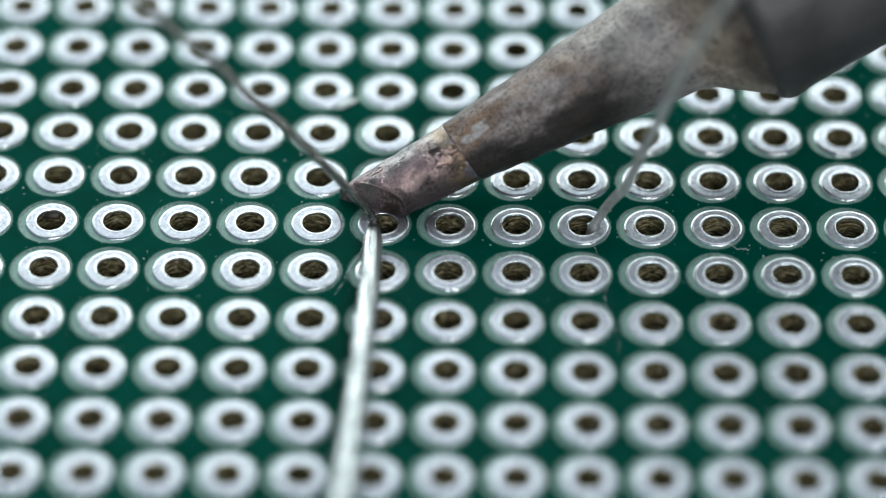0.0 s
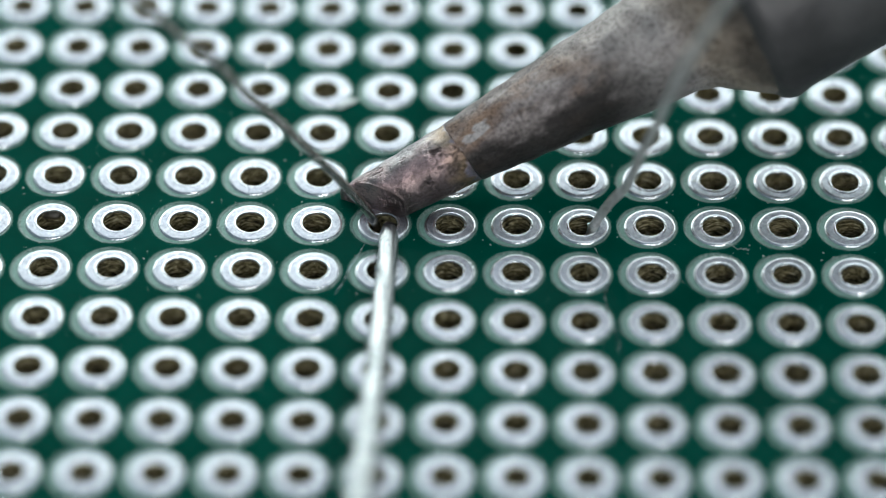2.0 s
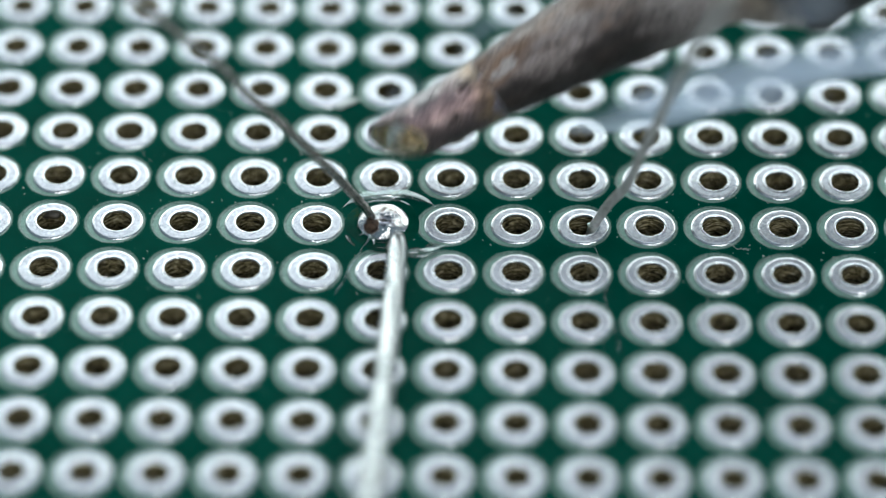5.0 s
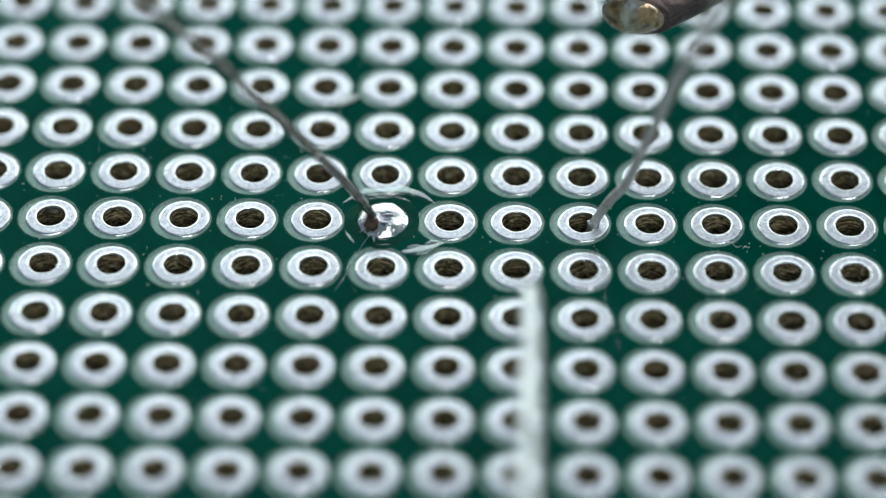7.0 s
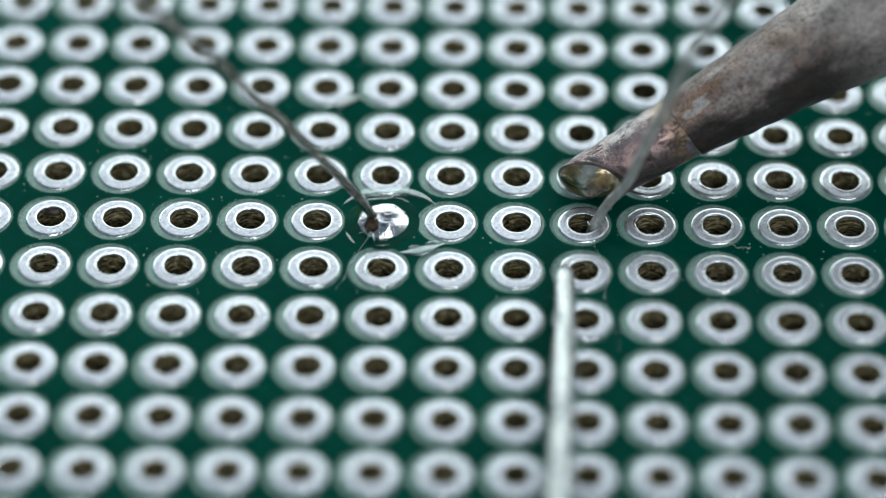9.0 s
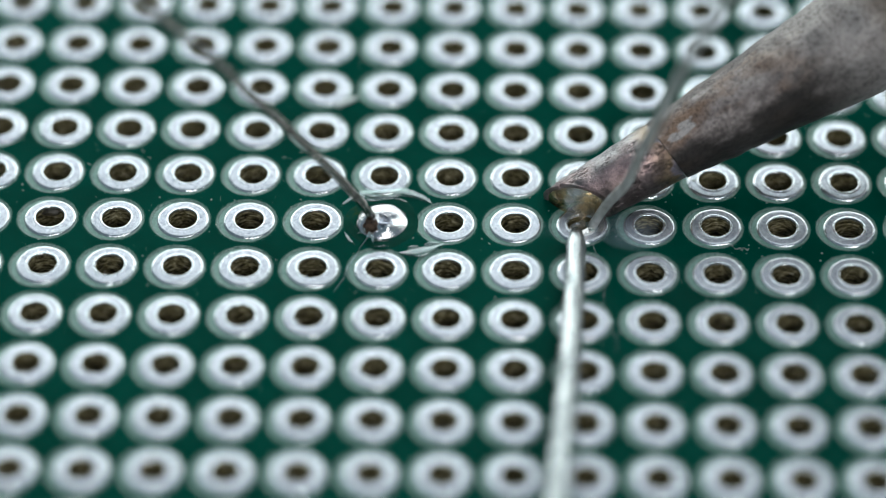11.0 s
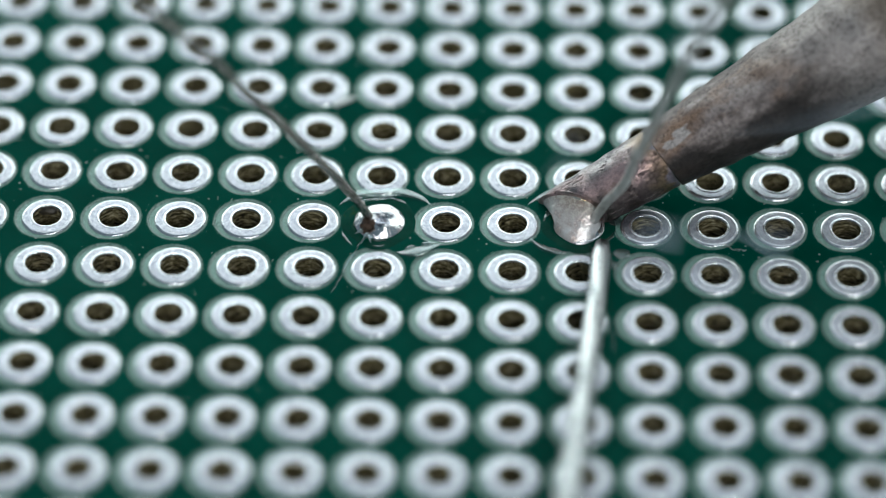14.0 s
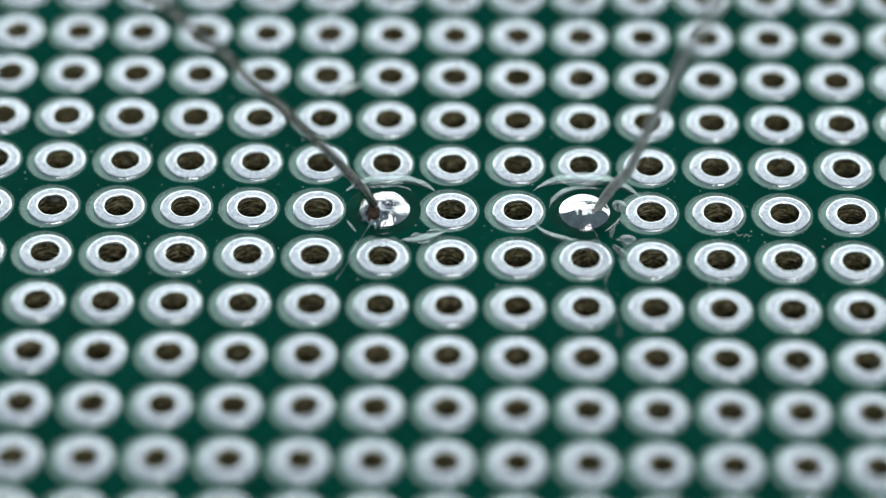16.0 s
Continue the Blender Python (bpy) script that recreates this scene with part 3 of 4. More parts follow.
# ---- solder joints ----
def joint(lead_x, label, seed, crust):
    prof = [(0.985, -1.2), (0.99, -0.3), (0.985, 0.0)] + [(r, 0.02 + (0.50 if crust else 0.33) * (1 - r ** 2.3)) for r in (0.97, 0.90, 0.80, 0.68, 0.55, 0.42, 0.28, 0.14, 0.002)]
    fine = []
    for (r0, z0), (r1, z1) in zip(prof[2:], prof[3:]):
        fine += [(r0 + (r1 - r0) * k / 3, z0 + (z1 - z0) * k / 3) for k in range(3)]
    v, f = lathe_z([(r * MM, z * MM) for r, z in prof[:2] + fine + prof[-1:]], 72, 0.015, seed)
    out = []
    for x, y, z in v:
        dz = 0.02 * noise.noise((x * 1100 + seed, y * 1100, 0))
        if crust and z > 0:
            dz += crust * (noise.noise((x * 3200, y * 3200, seed)) + 0.6 * noise.noise((x * 8000, y * 8000, seed))) * min(1.0, z / MM * 4)
        if not crust and z > 0:
            u, w = x / MM, y / MM
            edge = min(1.0, z / MM * 4)
            dz += (0.05 * noise.noise((u * 2.2, w * 2.2, 5)) + 0.018 * noise.noise((u * 5.0, w * 5.0, 8))) * edge
            # it set a little lower on the far side, with a shallow dimple near the foot of the lead
            dz -= 0.28 * (w - 0.1 * u) * (1 - u * u - w * w) * edge
            dz -= 0.05 * math.exp(-((u + 0.42) ** 2 + (w + 0.50) ** 2) / 0.06)
            dz -= 0.02 * (math.exp(-((u + 0.42) ** 2 + (w - 0.30) ** 2) / 0.004) + math.exp(-((u + 0.02) ** 2 + (w - 0.45) ** 2) / 0.005))
        if crust and z > 0:
            u, w = x / MM, y / MM
            fold = 0.05 * noise.noise((u * 4, 3, 1))
            dz -= 0.17 * math.exp(-((u - 0.12) ** 2 / 0.22 + (w + 0.20 + fold) ** 2 / 0.035))
            dz += 0.08 * math.exp(-((u - 0.28) ** 2 + (w + 0.58) ** 2) / 0.045)
        dx, dy = x / MM - lead_x, y / MM + 0.1
        if z > 0:
            dz += 0.12 * math.exp(-(dx * dx + dy * dy) / 0.10)
        out.append((x, y, z + dz * MM))
    ob = obj("solder_joint", out, f, CRUSTED if crust else MOLTEN)
    tagged(ob, label, "solder joint", "solder joints")
    return ob


JOINT_A = joint(-0.37, "bright solder dome with a wrinkled crust round the lead", 2, 0.034)
JOINT_B = joint(0.4, "smooth mirror-bright solder dome round the lead", 9, 0.0)


# ---- clear flux spilled round the joints ----
def flux_material(name, tint, shine, milky):
    m, n, l, b = material(name, 0.05)
    n.remove(b)
    clear, gloss, blend, fres, milk, haze, gain = (n.new(k) for k in ("ShaderNodeBsdfTransparent", "ShaderNodeBsdfGlossy", "ShaderNodeMixShader", "ShaderNodeFresnel",
                                                                   "ShaderNodeBsdfDiffuse", "ShaderNodeMixShader", "ShaderNodeMath"))
    milk.inputs[0].default_value = (0.70, 0.81, 0.82, 1)
    gloss.inputs[0].default_value = (0.80, 0.95, 0.97, 1)
    gloss.inputs["Roughness"].default_value = 0.20
    fres.inputs["IOR"].default_value = 1.6
    gain.operation, gain.use_clamp = "MULTIPLY", True
    gain.inputs[1].default_value = shine
    clear.inputs[0].default_value = (*tint, 1)
    l.new(ramp(n, l, noise_tex(n, l, 1400, 3, 0.6), [(0.35, (0.2 * milky,)), (0.7, (milky,))]), haze.inputs[0])
    l.new(clear.outputs[0], haze.inputs[1])
    l.new(milk.outputs[0], haze.inputs[2])
    l.new(fres.outputs[0], gain.inputs[0])
    l.new(gain.outputs[0], blend.inputs[0])
    l.new(haze.outputs[0], blend.inputs[1])
    l.new(gloss.outputs[0], blend.inputs[2])
    l.new(blend.outputs[0], n["Material Output"].inputs[0])
    return m


def wet_mask_material():
    """Set flux, dyed by the mask beneath it, with an olive tinge where it lies thick."""
    m, n, l, b = material("green_tinted_flux", 0.06)
    l.new(ramp(n, l, noise_tex(n, l, 800, 3, 0.6), [(0.40, (0.0, 0.036, 0.024)), (0.60, (0.002, 0.050, 0.033)), (0.70, (0.022, 0.055, 0.014))]), b.inputs["Base Color"])
    b.inputs["Specular IOR Level"].default_value = 0.04
    bump(n, l, b, noise_tex(n, l, 900, 2), 0.25, 0.00006)
    return m


FLUX = flux_material("clear_flux", (0.985, 0.992, 0.975), 1.7, 0.06)
FLUX_WET = wet_mask_material()


def flux_arc(pool, r0, r1, a0, a1, width, dip, inward, seed):
    """The sloping margin of the flux along an arc, thin at its ends; degrees and millimetres."""
    verts, faces = [], []
    n = 48
    profile = ((0.0, 0.0), (0.10, 0.9), (0.16, 1.0), (0.24, 0.97), (0.42, 0.76), (0.60, 0.52), (0.78, 0.28), (0.92, 0.09), (1.0, 0.0))
    m = len(profile)
    for k in range(n + 1):
        t = k / n
        a = radians(a0 + (a1 - a0) * t)
        end = max(0.03, math.sin(math.pi * t)) ** 0.8
        r = r0 + (r1 - r0) * t - dip * 4 * t * (1 - t) + 0.05 * noise.noise((t * 3, seed, 0))
        w = width * end * (1 + 0.35 * noise.noise((t * 4, seed, 5)))
        for c, z in profile:
            rr = (r + w * (0.5 - c if inward else c - 0.5)) * MM
            verts.append((rr * math.cos(a), rr * math.sin(a), (-0.004 + 0.20 * w * z) * MM))
    for k in range(n):
        for q in range(m - 1):
            f = (k * m + q, k * m + q + 1, (k + 1) * m + q + 1, (k + 1) * m + q)
            faces.append(tuple(reversed(f)) if inward else f)
    obj("flux_rim", verts, faces, FLUX, pool)


def flux_drop(pool, x, y, rx, ry, turn):
    """A flat clear droplet, millimetres and degrees."""
    v, f = lathe_z([(r * MM, (0.11 * (1 - r * r) - 0.004) * MM) for r in (1.0, 0.93, 0.85, 0.75, 0.62, 0.48, 0.34, 0.2, 0.08, 0.002)], 28, 0.12, x * 3)
    c, d = math.cos(radians(turn)), math.sin(radians(turn))
    obj("flux_drop", [(x * MM + c * rx * a - d * ry * b, y * MM + d * rx * a + c * ry * b, z * min(rx, ry)) for a, b, z in v], f, FLUX, pool)


def flux_pool(label, arcs, drops):
    pool = thing("flux_pool", label, "flux", "flux pools")
    for k, arc in enumerate(arcs):
        flux_arc(pool, *arc, k * 3.7)
    v, f = lathe_z([(0.96 * MM, -0.02 * MM), (1.0 * MM, 0.010 * MM), (1.10 * MM, 0.007 * MM), (1.22 * MM, 0.006 * MM), (1.34 * MM, 0.005 * MM), (1.40 * MM, 0.0035 * MM), (1.43 * MM, -0.004 * MM)], 48, 0.10, len(arcs))
    obj("flux_film", v, [tuple(reversed(q)) for q in f], FLUX_WET, pool, "wet green-tinted flux film over the pad's margin")
    for drop in drops:
        flux_drop(pool, *drop)
    return pool


FLUX_A = flux_pool("thin clear flux pool spread round the wrinkled joint", (
    (2.2, 1.84, 26, 150, 0.60, 0.30, False), (1.46, 1.36, 45, 135, 0.22, 0.05, False), (1.75, 2.6, 292, 336, 0.52, 0.0, True), (1.5, 1.6, 200, 232, 0.16, 0.0, True), (1.32, 1.25, 255, 285, 0.14, 0.0, True)), ((1.9, -1.15, 0.30, 0.14, 10), (1.2, -1.35, 0.22, 0.10, 20)))
FLUX_B = flux_pool("thin clear flux pool spread round the mirror-bright joint", (
    (2.3, 2.28, 19, 150, 0.66, 0.38, False), (1.42, 1.36, 62, 175, 0.34, 0.04, False), (2.0, 1.5, 200, 258, 0.32, 0.0, True), (1.6, 2.7, 305, 318, 0.30, 0.0, True), (1.25, 1.35, 300, 352, 0.16, 0.0, True)), ((1.60, -1.48, 0.34, 0.30, 0), (1.32, 0.35, 0.30, 0.36, 20), (1.3, -2.1, 0.16, 0.42, 35), (1.05, -1.05, 0.10, 0.30, -15)))


def flux_strand(points, radius, label):
    path = smooth_path([(x * MM, y * MM, 0.015 * MM) for x, y in points], 8)
    v, f = tube(path, [radius * MM * (0.5 + 0.5 * math.sin(math.pi * (k + 1) / (len(path) + 1))) for k in range(len(path))], 10)
    v = [(p[0], p[1], p[2] * 0.3) for p in v]
    ob = obj("flux_strand", v, f, FLUX)
    tagged(ob, label, "flux", "flux strands")


flux_strand([(7.91, -0.87), (8.15, -1.53), (8.39, -2.43), (8.5, -3.18), (8.36, -3.77), (8.51, -4.64), (8.77, -5.65), (8.83, -6.65)], 0.03, "hair-thin clear flux strand trailing over the board")
flux_strand([(-0.68, -1.11), (-0.93, -1.82), (-1.2, -2.42), (-1.39, -3.11), (-1.7, -3.77)], 0.03, "short clear flux strand beside a pad")


def dust():
    """Fine pale specks lying on the board."""
    rr = random.Random(12)
    verts, faces = [], []
    for k in range(900):
        x, y = rr.uniform(-17, 23) * MM, rr.gauss(0.5, 5.0) * MM
        r = rr.choice((0.012, 0.016, 0.02, 0.03)) * MM * rr.uniform(0.7, 1.2)
        fx, fy = (x / PITCH + 0.5) % 1 - 0.5, (y / PITCH + 0.5) % 1 - 0.5
        gap = math.hypot(fx, fy) * 2.54
        if 0.45 < gap < 0.56 or 0.9 < gap < 1.02 or gap < 0.5:
            continue
        z = 0.05 * MM if gap < 0.9 else (-0.02 * MM if gap < 1.2 else 0.0)
        s = len(verts)
        for q in range(5):
            a = 2 * math.pi * q / 5 + k
            verts.append((x + r * math.cos(a) * rr.uniform(0.6, 1.3), y + r * math.sin(a) * rr.uniform(0.6, 1.3), z))
        verts.append((x, y, z + r * 0.9))
        faces += [(s + q, s + (q + 1) % 5, s + 5) for q in range(5)]
    m, n, l, b = material("pale_dust", 0.7)
    b.inputs["Base Color"].default_value = (0.62, 0.66, 0.62, 1)
    tagged(obj("dust", verts, faces, m, smooth=False), "fine pale dust specks scattered on the circuit board", "dust", kind="stuff")


dust()


def pebble(name, place, size, turn, seed, mat):
    """A lumpy flattened crumb, millimetres and degrees."""
    bm = bmesh.new()
    bmesh.ops.create_icosphere(bm, subdivisions=3, radius=1.0)
    m = pose(*(c * MM for c in place), 0, 0, turn)
    for q in bm.verts:
        k = 1 + 0.35 * noise.noise(q.co * 1.7 + Vector((seed, 0, 0)))
        q.co = m @ Vector([c * k * a * MM for c, a in zip(q.co, size)])
    me = bpy.data.meshes.new(name)
    bm.to_mesh(me)
    bm.free()
    me.materials.append(mat)
    me.polygons.foreach_set("use_smooth", [True] * len(me.polygons))
    return new(name, me)


def crumbs():
    pale, n, l, b = material("pale_flake", 0.35)
    l.new(ramp(n, l, noise_tex(n, l, 5000, 3), [(0.3, (0.50, 0.58, 0.55)), (0.7, (0.80, 0.83, 0.82))]), b.inputs["Base Color"])
    dark, n, l, b = material("dark_crumb", 0.5)
    l.new(ramp(n, l, noise_tex(n, l, 7000, 4), [(0.3, (0.012, 0.010, 0.007)), (0.7, (0.06, 0.05, 0.03))]), b.inputs["Base Color"])
    tagged(pebble("flux_flake", (-1.62, 6.82, 0.05), (0.46, 0.13, 0.09), 36, 2, pale), "pale flake of dried flux lying beside a pad", "flux")
    tagged(pebble("debris_crumb", (-12.70, 0.52, -0.20), (0.36, 0.16, 0.16), 8, 5, dark), "dark crumb lodged in a drilled hole", "debris")
    tagged(pebble("solder_burr", (10.95, -2.49, 0.045), (0.25, 0.035, 0.022), 0, 7, TIN), "bright burr scratched up across a pad", "solder")
    tagged(pebble("solder_burr", (12.0, 2.55, 0.04), (0.14, 0.05, 0.03), 20, 9, pale), "pale burr on the rim of a pad", "solder")
    tagged(pebble("flux_bead", (7.99, -0.16, 0.06), (0.27, 0.24, 0.20), 0, 3, FLUX), "clear flux bead at the foot of the pale lead", "flux")
    for pts in ([(13.05, -0.86), (13.25, -0.98), (13.42, -1.20), (13.60, -1.12)], [(13.62, -1.26), (13.74, -1.12), (13.82, -1.24), (13.92, -1.16)]):
        path = smooth_path([(x * MM, y * MM, 0.02 * MM) for x, y in pts], 6)
        v, f = tube(path, [0.008 * MM] * len(path), 8)
        tagged(obj("lint_fibre", v, f, pale), "fine pale lint fibre lying on the green mask", "lint", "lint fibres")
    for a, z in (((-0.42, -0.80, 0.20), (-0.66, -1.20, 0.02)), ((-0.34, -0.88, 0.14), (-0.30, -1.16, 0.02)), ((-0.58, -0.62, 0.22), (-0.92, -0.70, 0.04))):
        path = [(Vector(a).lerp(Vector(z), k / 5)) * MM for k in range(6)]
        v, f = tube(path, [(0.075 - 0.012 * k) * MM for k in range(6)], 8)
        obj("flux_shard", v, f, FLUX, FLUX_A)


crumbs()


# ---- smoke: soft drifting wisps ----
def smoke_material(name, strength):
    m, n, l, b = material(name, 1.0)
    n.remove(b)
    uv = n.new("ShaderNodeTexCoord").outputs["UV"]
    sep = n.new("ShaderNodeSeparateXYZ")
    l.new(uv, sep.inputs[0])

    op = calc(n, l)

    def skew(v):
        return op("POWER", op("MAXIMUM", v, 0.0), 0.55)

    def hill(v, p):
        return op("POWER", op("MAXIMUM", op("MULTIPLY", op("MULTIPLY", v, op("SUBTRACT", 1.0, v)), 4.0), 0.0), p)

    mp = n.new("ShaderNodeMapping")
    mp.inputs["Scale"].default_value = (1.2, 3.0, 1)
    l.new(uv, mp.inputs["Vector"])
    wisp = ramp(n, l, noise_tex(n, l, 1.6, 2, 0.4, mp.outputs[0]), [(0.25, (0.85,)), (0.65, (1.0,))])
    alpha = op("MULTIPLY", op("MULTIPLY", hill(sep.outputs[0], 0.8), hill(skew(sep.outputs[1]), 1.3)), op("MULTIPLY", wisp, strength))
    clear, cloud, blend, thru = (n.new(k) for k in ("ShaderNodeBsdfTransparent", "ShaderNodeBsdfDiffuse", "ShaderNodeMixShader", "ShaderNodeBsdfTranslucent"))
    half = n.new("ShaderNodeMixShader")
    cloud.inputs[0].default_value = thru.inputs[0].default_value = (0.72, 0.84, 1.0, 1)
    half.inputs[0].default_value = 0.2
    l.new(cloud.outputs[0], half.inputs[1])
    l.new(thru.outputs[0], half.inputs[2])
    l.new(alpha, blend.inputs[0])
    l.new(clear.outputs[0], blend.inputs[1])
    l.new(half.outputs[0], blend.inputs[2])
    l.new(blend.outputs[0], n["Material Output"].inputs[0])
    return m


SMOKE, SMOKE_THIN = smoke_material("smoke", 0.62), smoke_material("thin_smoke", 0.20)
SMOKE_LOW = smoke_material("low_smoke", 0.26)
SMOKE_FAINT = smoke_material("faint_smoke", 0.07)
CAM_BACK, CAM_UP = Vector((0.0147, -0.7074, 0.7067)), Vector((-0.0123, 0.7066, 0.7075))
CAM_RIGHT = CAM_UP.cross(CAM_BACK)


def facing(x, u, b):
    """A place by millimetres right, up and near of the first pad, as the camera looks."""
    return (CAM_RIGHT * x + CAM_UP * u + CAM_BACK * b) * MM


def smoke_wisp(length, width, mat, seed):
    """A softly waved rigid sheet, long side along x, standing across the view."""
    verts, faces, uvs = [], [], []
    nx, ny = 20, 8
    for i in range(nx + 1):
        for j in range(ny + 1):
            u, v = i / nx, j / ny
            x, y = (u - 0.5) * length, (v - 0.5) * width * (0.5 + 0.8 * u)
            y += 0.12 * width * math.sin(u * 4 + seed)
            z = 0.10 * width * math.sin(u * 5 + v * 3 + seed * 2)
            verts.append((x * MM, y * MM, z * MM))
            uvs.append((u, v))
    for i in range(nx):
        for j in range(ny):
            a = i * (ny + 1) + j
            faces.append((a, a + ny + 1, a + ny + 2, a + 1))
    ob = obj("smoke_wisp", verts, faces, mat)
    layer = ob.data.uv_layers.new(name="flow")
    for loop in ob.data.loops:
        layer.data[loop.index].uv = uvs[loop.vertex_index]
    return tagged(ob, "thin bluish-white wisp of flux smoke in the air", "smoke", "flux smoke")


def smoke_pose(p, ahead):
    ax = ahead.normalized()
    out = Vector((0, -0.1, 1))
    az = (out - ax * out.dot(ax)).normalized()
    m = Matrix((ax, az.cross(ax), az)).transposed().to_4x4()
    m.translation = p
    return m


def along(path, d):
    """The place and heading d millimetres along a path of (right, up, near) points."""
    pts = [facing(*p) for p in path]
    left = d * MM
    for a, b in zip(pts, pts[1:]):
        seg = (b - a).length
        if left <= seg or b is pts[-1]:
            return a + (b - a) * (left / seg), b - a
        left -= seg


def smoke_stream(path, start, end, speed, gap, length, width, mat, seed, spread_out=0.25, ease=1.0):
    """Wisps that leave the joint one after another and drift along the path."""
    rr = random.Random(seed)
    made = []
    count = int((end - start) * speed / gap)
    for k in range(count):
        ob = smoke_wisp(length * rr.uniform(0.85, 1.2), width * rr.uniform(0.7, 1.25), mat, seed + k)
        t0 = start + k * gap / speed
        side = rr.uniform(-spread_out, spread_out)
        rows = []
        wait = facing(*path[0])
        wait.z = -25.0 * MM
        p, d = along(path, 0)
        rows.append((0.0, smoke_pose(wait, d)))
        rows.append((round(t0 - 0.07, 2), smoke_pose(wait, d)))
        total = sum((facing(*a) - facing(*b)).length for a, b in zip(path, path[1:])) / MM
        steps = 8
        for q in range(steps + 1):
            p, d = along(path, total * q / steps)
            rows.append((round(t0 + total / speed * (q / steps) ** ease, 2), smoke_pose(p + CAM_UP * side * MM * q / steps, d)))
        if rows[-1][0] < 16:
            rows.append((16.0, rows[-1][1]))
        made.append((ob, [r for r in rows if r[0] <= 16.0]))
    return made


STREAM_A = [(2.9, 2.25, 1.9), (4.6, 3.1, 2.6), (6.9, 3.9, 3.0), (9.1, 4.4, 3.5), (12.3, 5.0, 4.2), (15.6, 5.7, 4.8), (19.2, 6.6, 5.4), (30.0, 9.5, 7.0), (42.0, 14.0, 8.0)]
VEIL_A = [(x + 0.4, u + 0.5, b) for x, u, b in STREAM_A]
STREAM_B = [(x + 2.8 * 2.54, u - 0.1, b) for x, u, b in STREAM_A[1:]]
LOW_A = [(1.5, -0.25, 0.5), (2.4, -0.1, 0.9), (3.1, 0.4, 1.2), (5.0, 2.6, 2.2), (12.0, 6.0, 4.0), (34.0, 20.0, 8.0)]
LOW_B = [(9.2, -0.35, 1.0), (9.8, -0.3, 1.3), (10.4, -0.3, 1.6), (12.5, -0.4, 2.0), (20.0, -1.0, 3.0), (42.0, -4.0, 6.0)]
SIDE_A = [(-0.9, -0.5, 0.4), (-1.4, -0.5, 0.5), (-1.9, 0.1, 0.7), (-2.0, 0.9, 1.0), (-1.4, 2.2, 1.6), (2.0, 6.0, 3.0), (14.0, 13.0, 6.0)]
SIDE_B = [(x + 3 * 2.54, u, b) for x, u, b in SIDE_A]
SMOKES = smoke_stream(STREAM_A, 3.12, 4.9, 40.0, 2.4, 7.5, 2.1, SMOKE, 1, 0.9)
SMOKES += smoke_stream(VEIL_A, 3.3, 4.9, 40.0, 5.0, 8.0, 3.6, SMOKE_THIN, 17, 1.2)
SMOKES += smoke_stream(LOW_A, 3.1, 4.6, 20.0, 6.0, 3.0, 2.2, SMOKE_LOW, 31, 0.4, 0.5)
SMOKES += smoke_stream(SIDE_A, 2.9, 4.6, 11.0, 4.0, 2.6, 1.5, SMOKE_THIN, 41, 0.4, 0.6)
SMOKES += smoke_stream(STREAM_B, 11.4, 12.7, 30.0, 3.0, 9.0, 2.6, SMOKE_FAINT, 51, 1.2)
SMOKES += smoke_stream(STREAM_B, 13.2, 13.9, 30.0, 3.0, 9.0, 2.0, SMOKE_FAINT, 61, 1.0)
SMOKES += smoke_stream(LOW_B, 10.9, 14.1, 14.0, 6.0, 2.6, 2.0, SMOKE_THIN, 71, 0.4, 0.5)
SMOKES += smoke_stream(SIDE_B, 11.0, 14.0, 11.0, 6.0, 2.6, 1.5, SMOKE_FAINT, 81, 0.4, 0.6)


# ---- things that move ----
def iron_pose(x, y, z, lean):
    """The upper corner of the slanted tip at a place in millimetres; lean in degrees, as the camera looks."""
    c, d = math.cos(radians(28.5 + lean)), math.sin(radians(28.5 + lean))
    ax = (math.cos(radians(3.5)) * (c * CAM_RIGHT + d * CAM_UP) + math.sin(radians(3.5)) * CAM_BACK).normalized()
    az = (-d * CAM_RIGHT + c * CAM_UP).normalized()
    ay = az.cross(ax).normalized()
    az = ax.cross(ay)
    m = Matrix((ax, ay, az)).transposed().to_4x4()
    m.translation = Vector((x, y, z)) * MM - az * 1.08 * MM
    return m


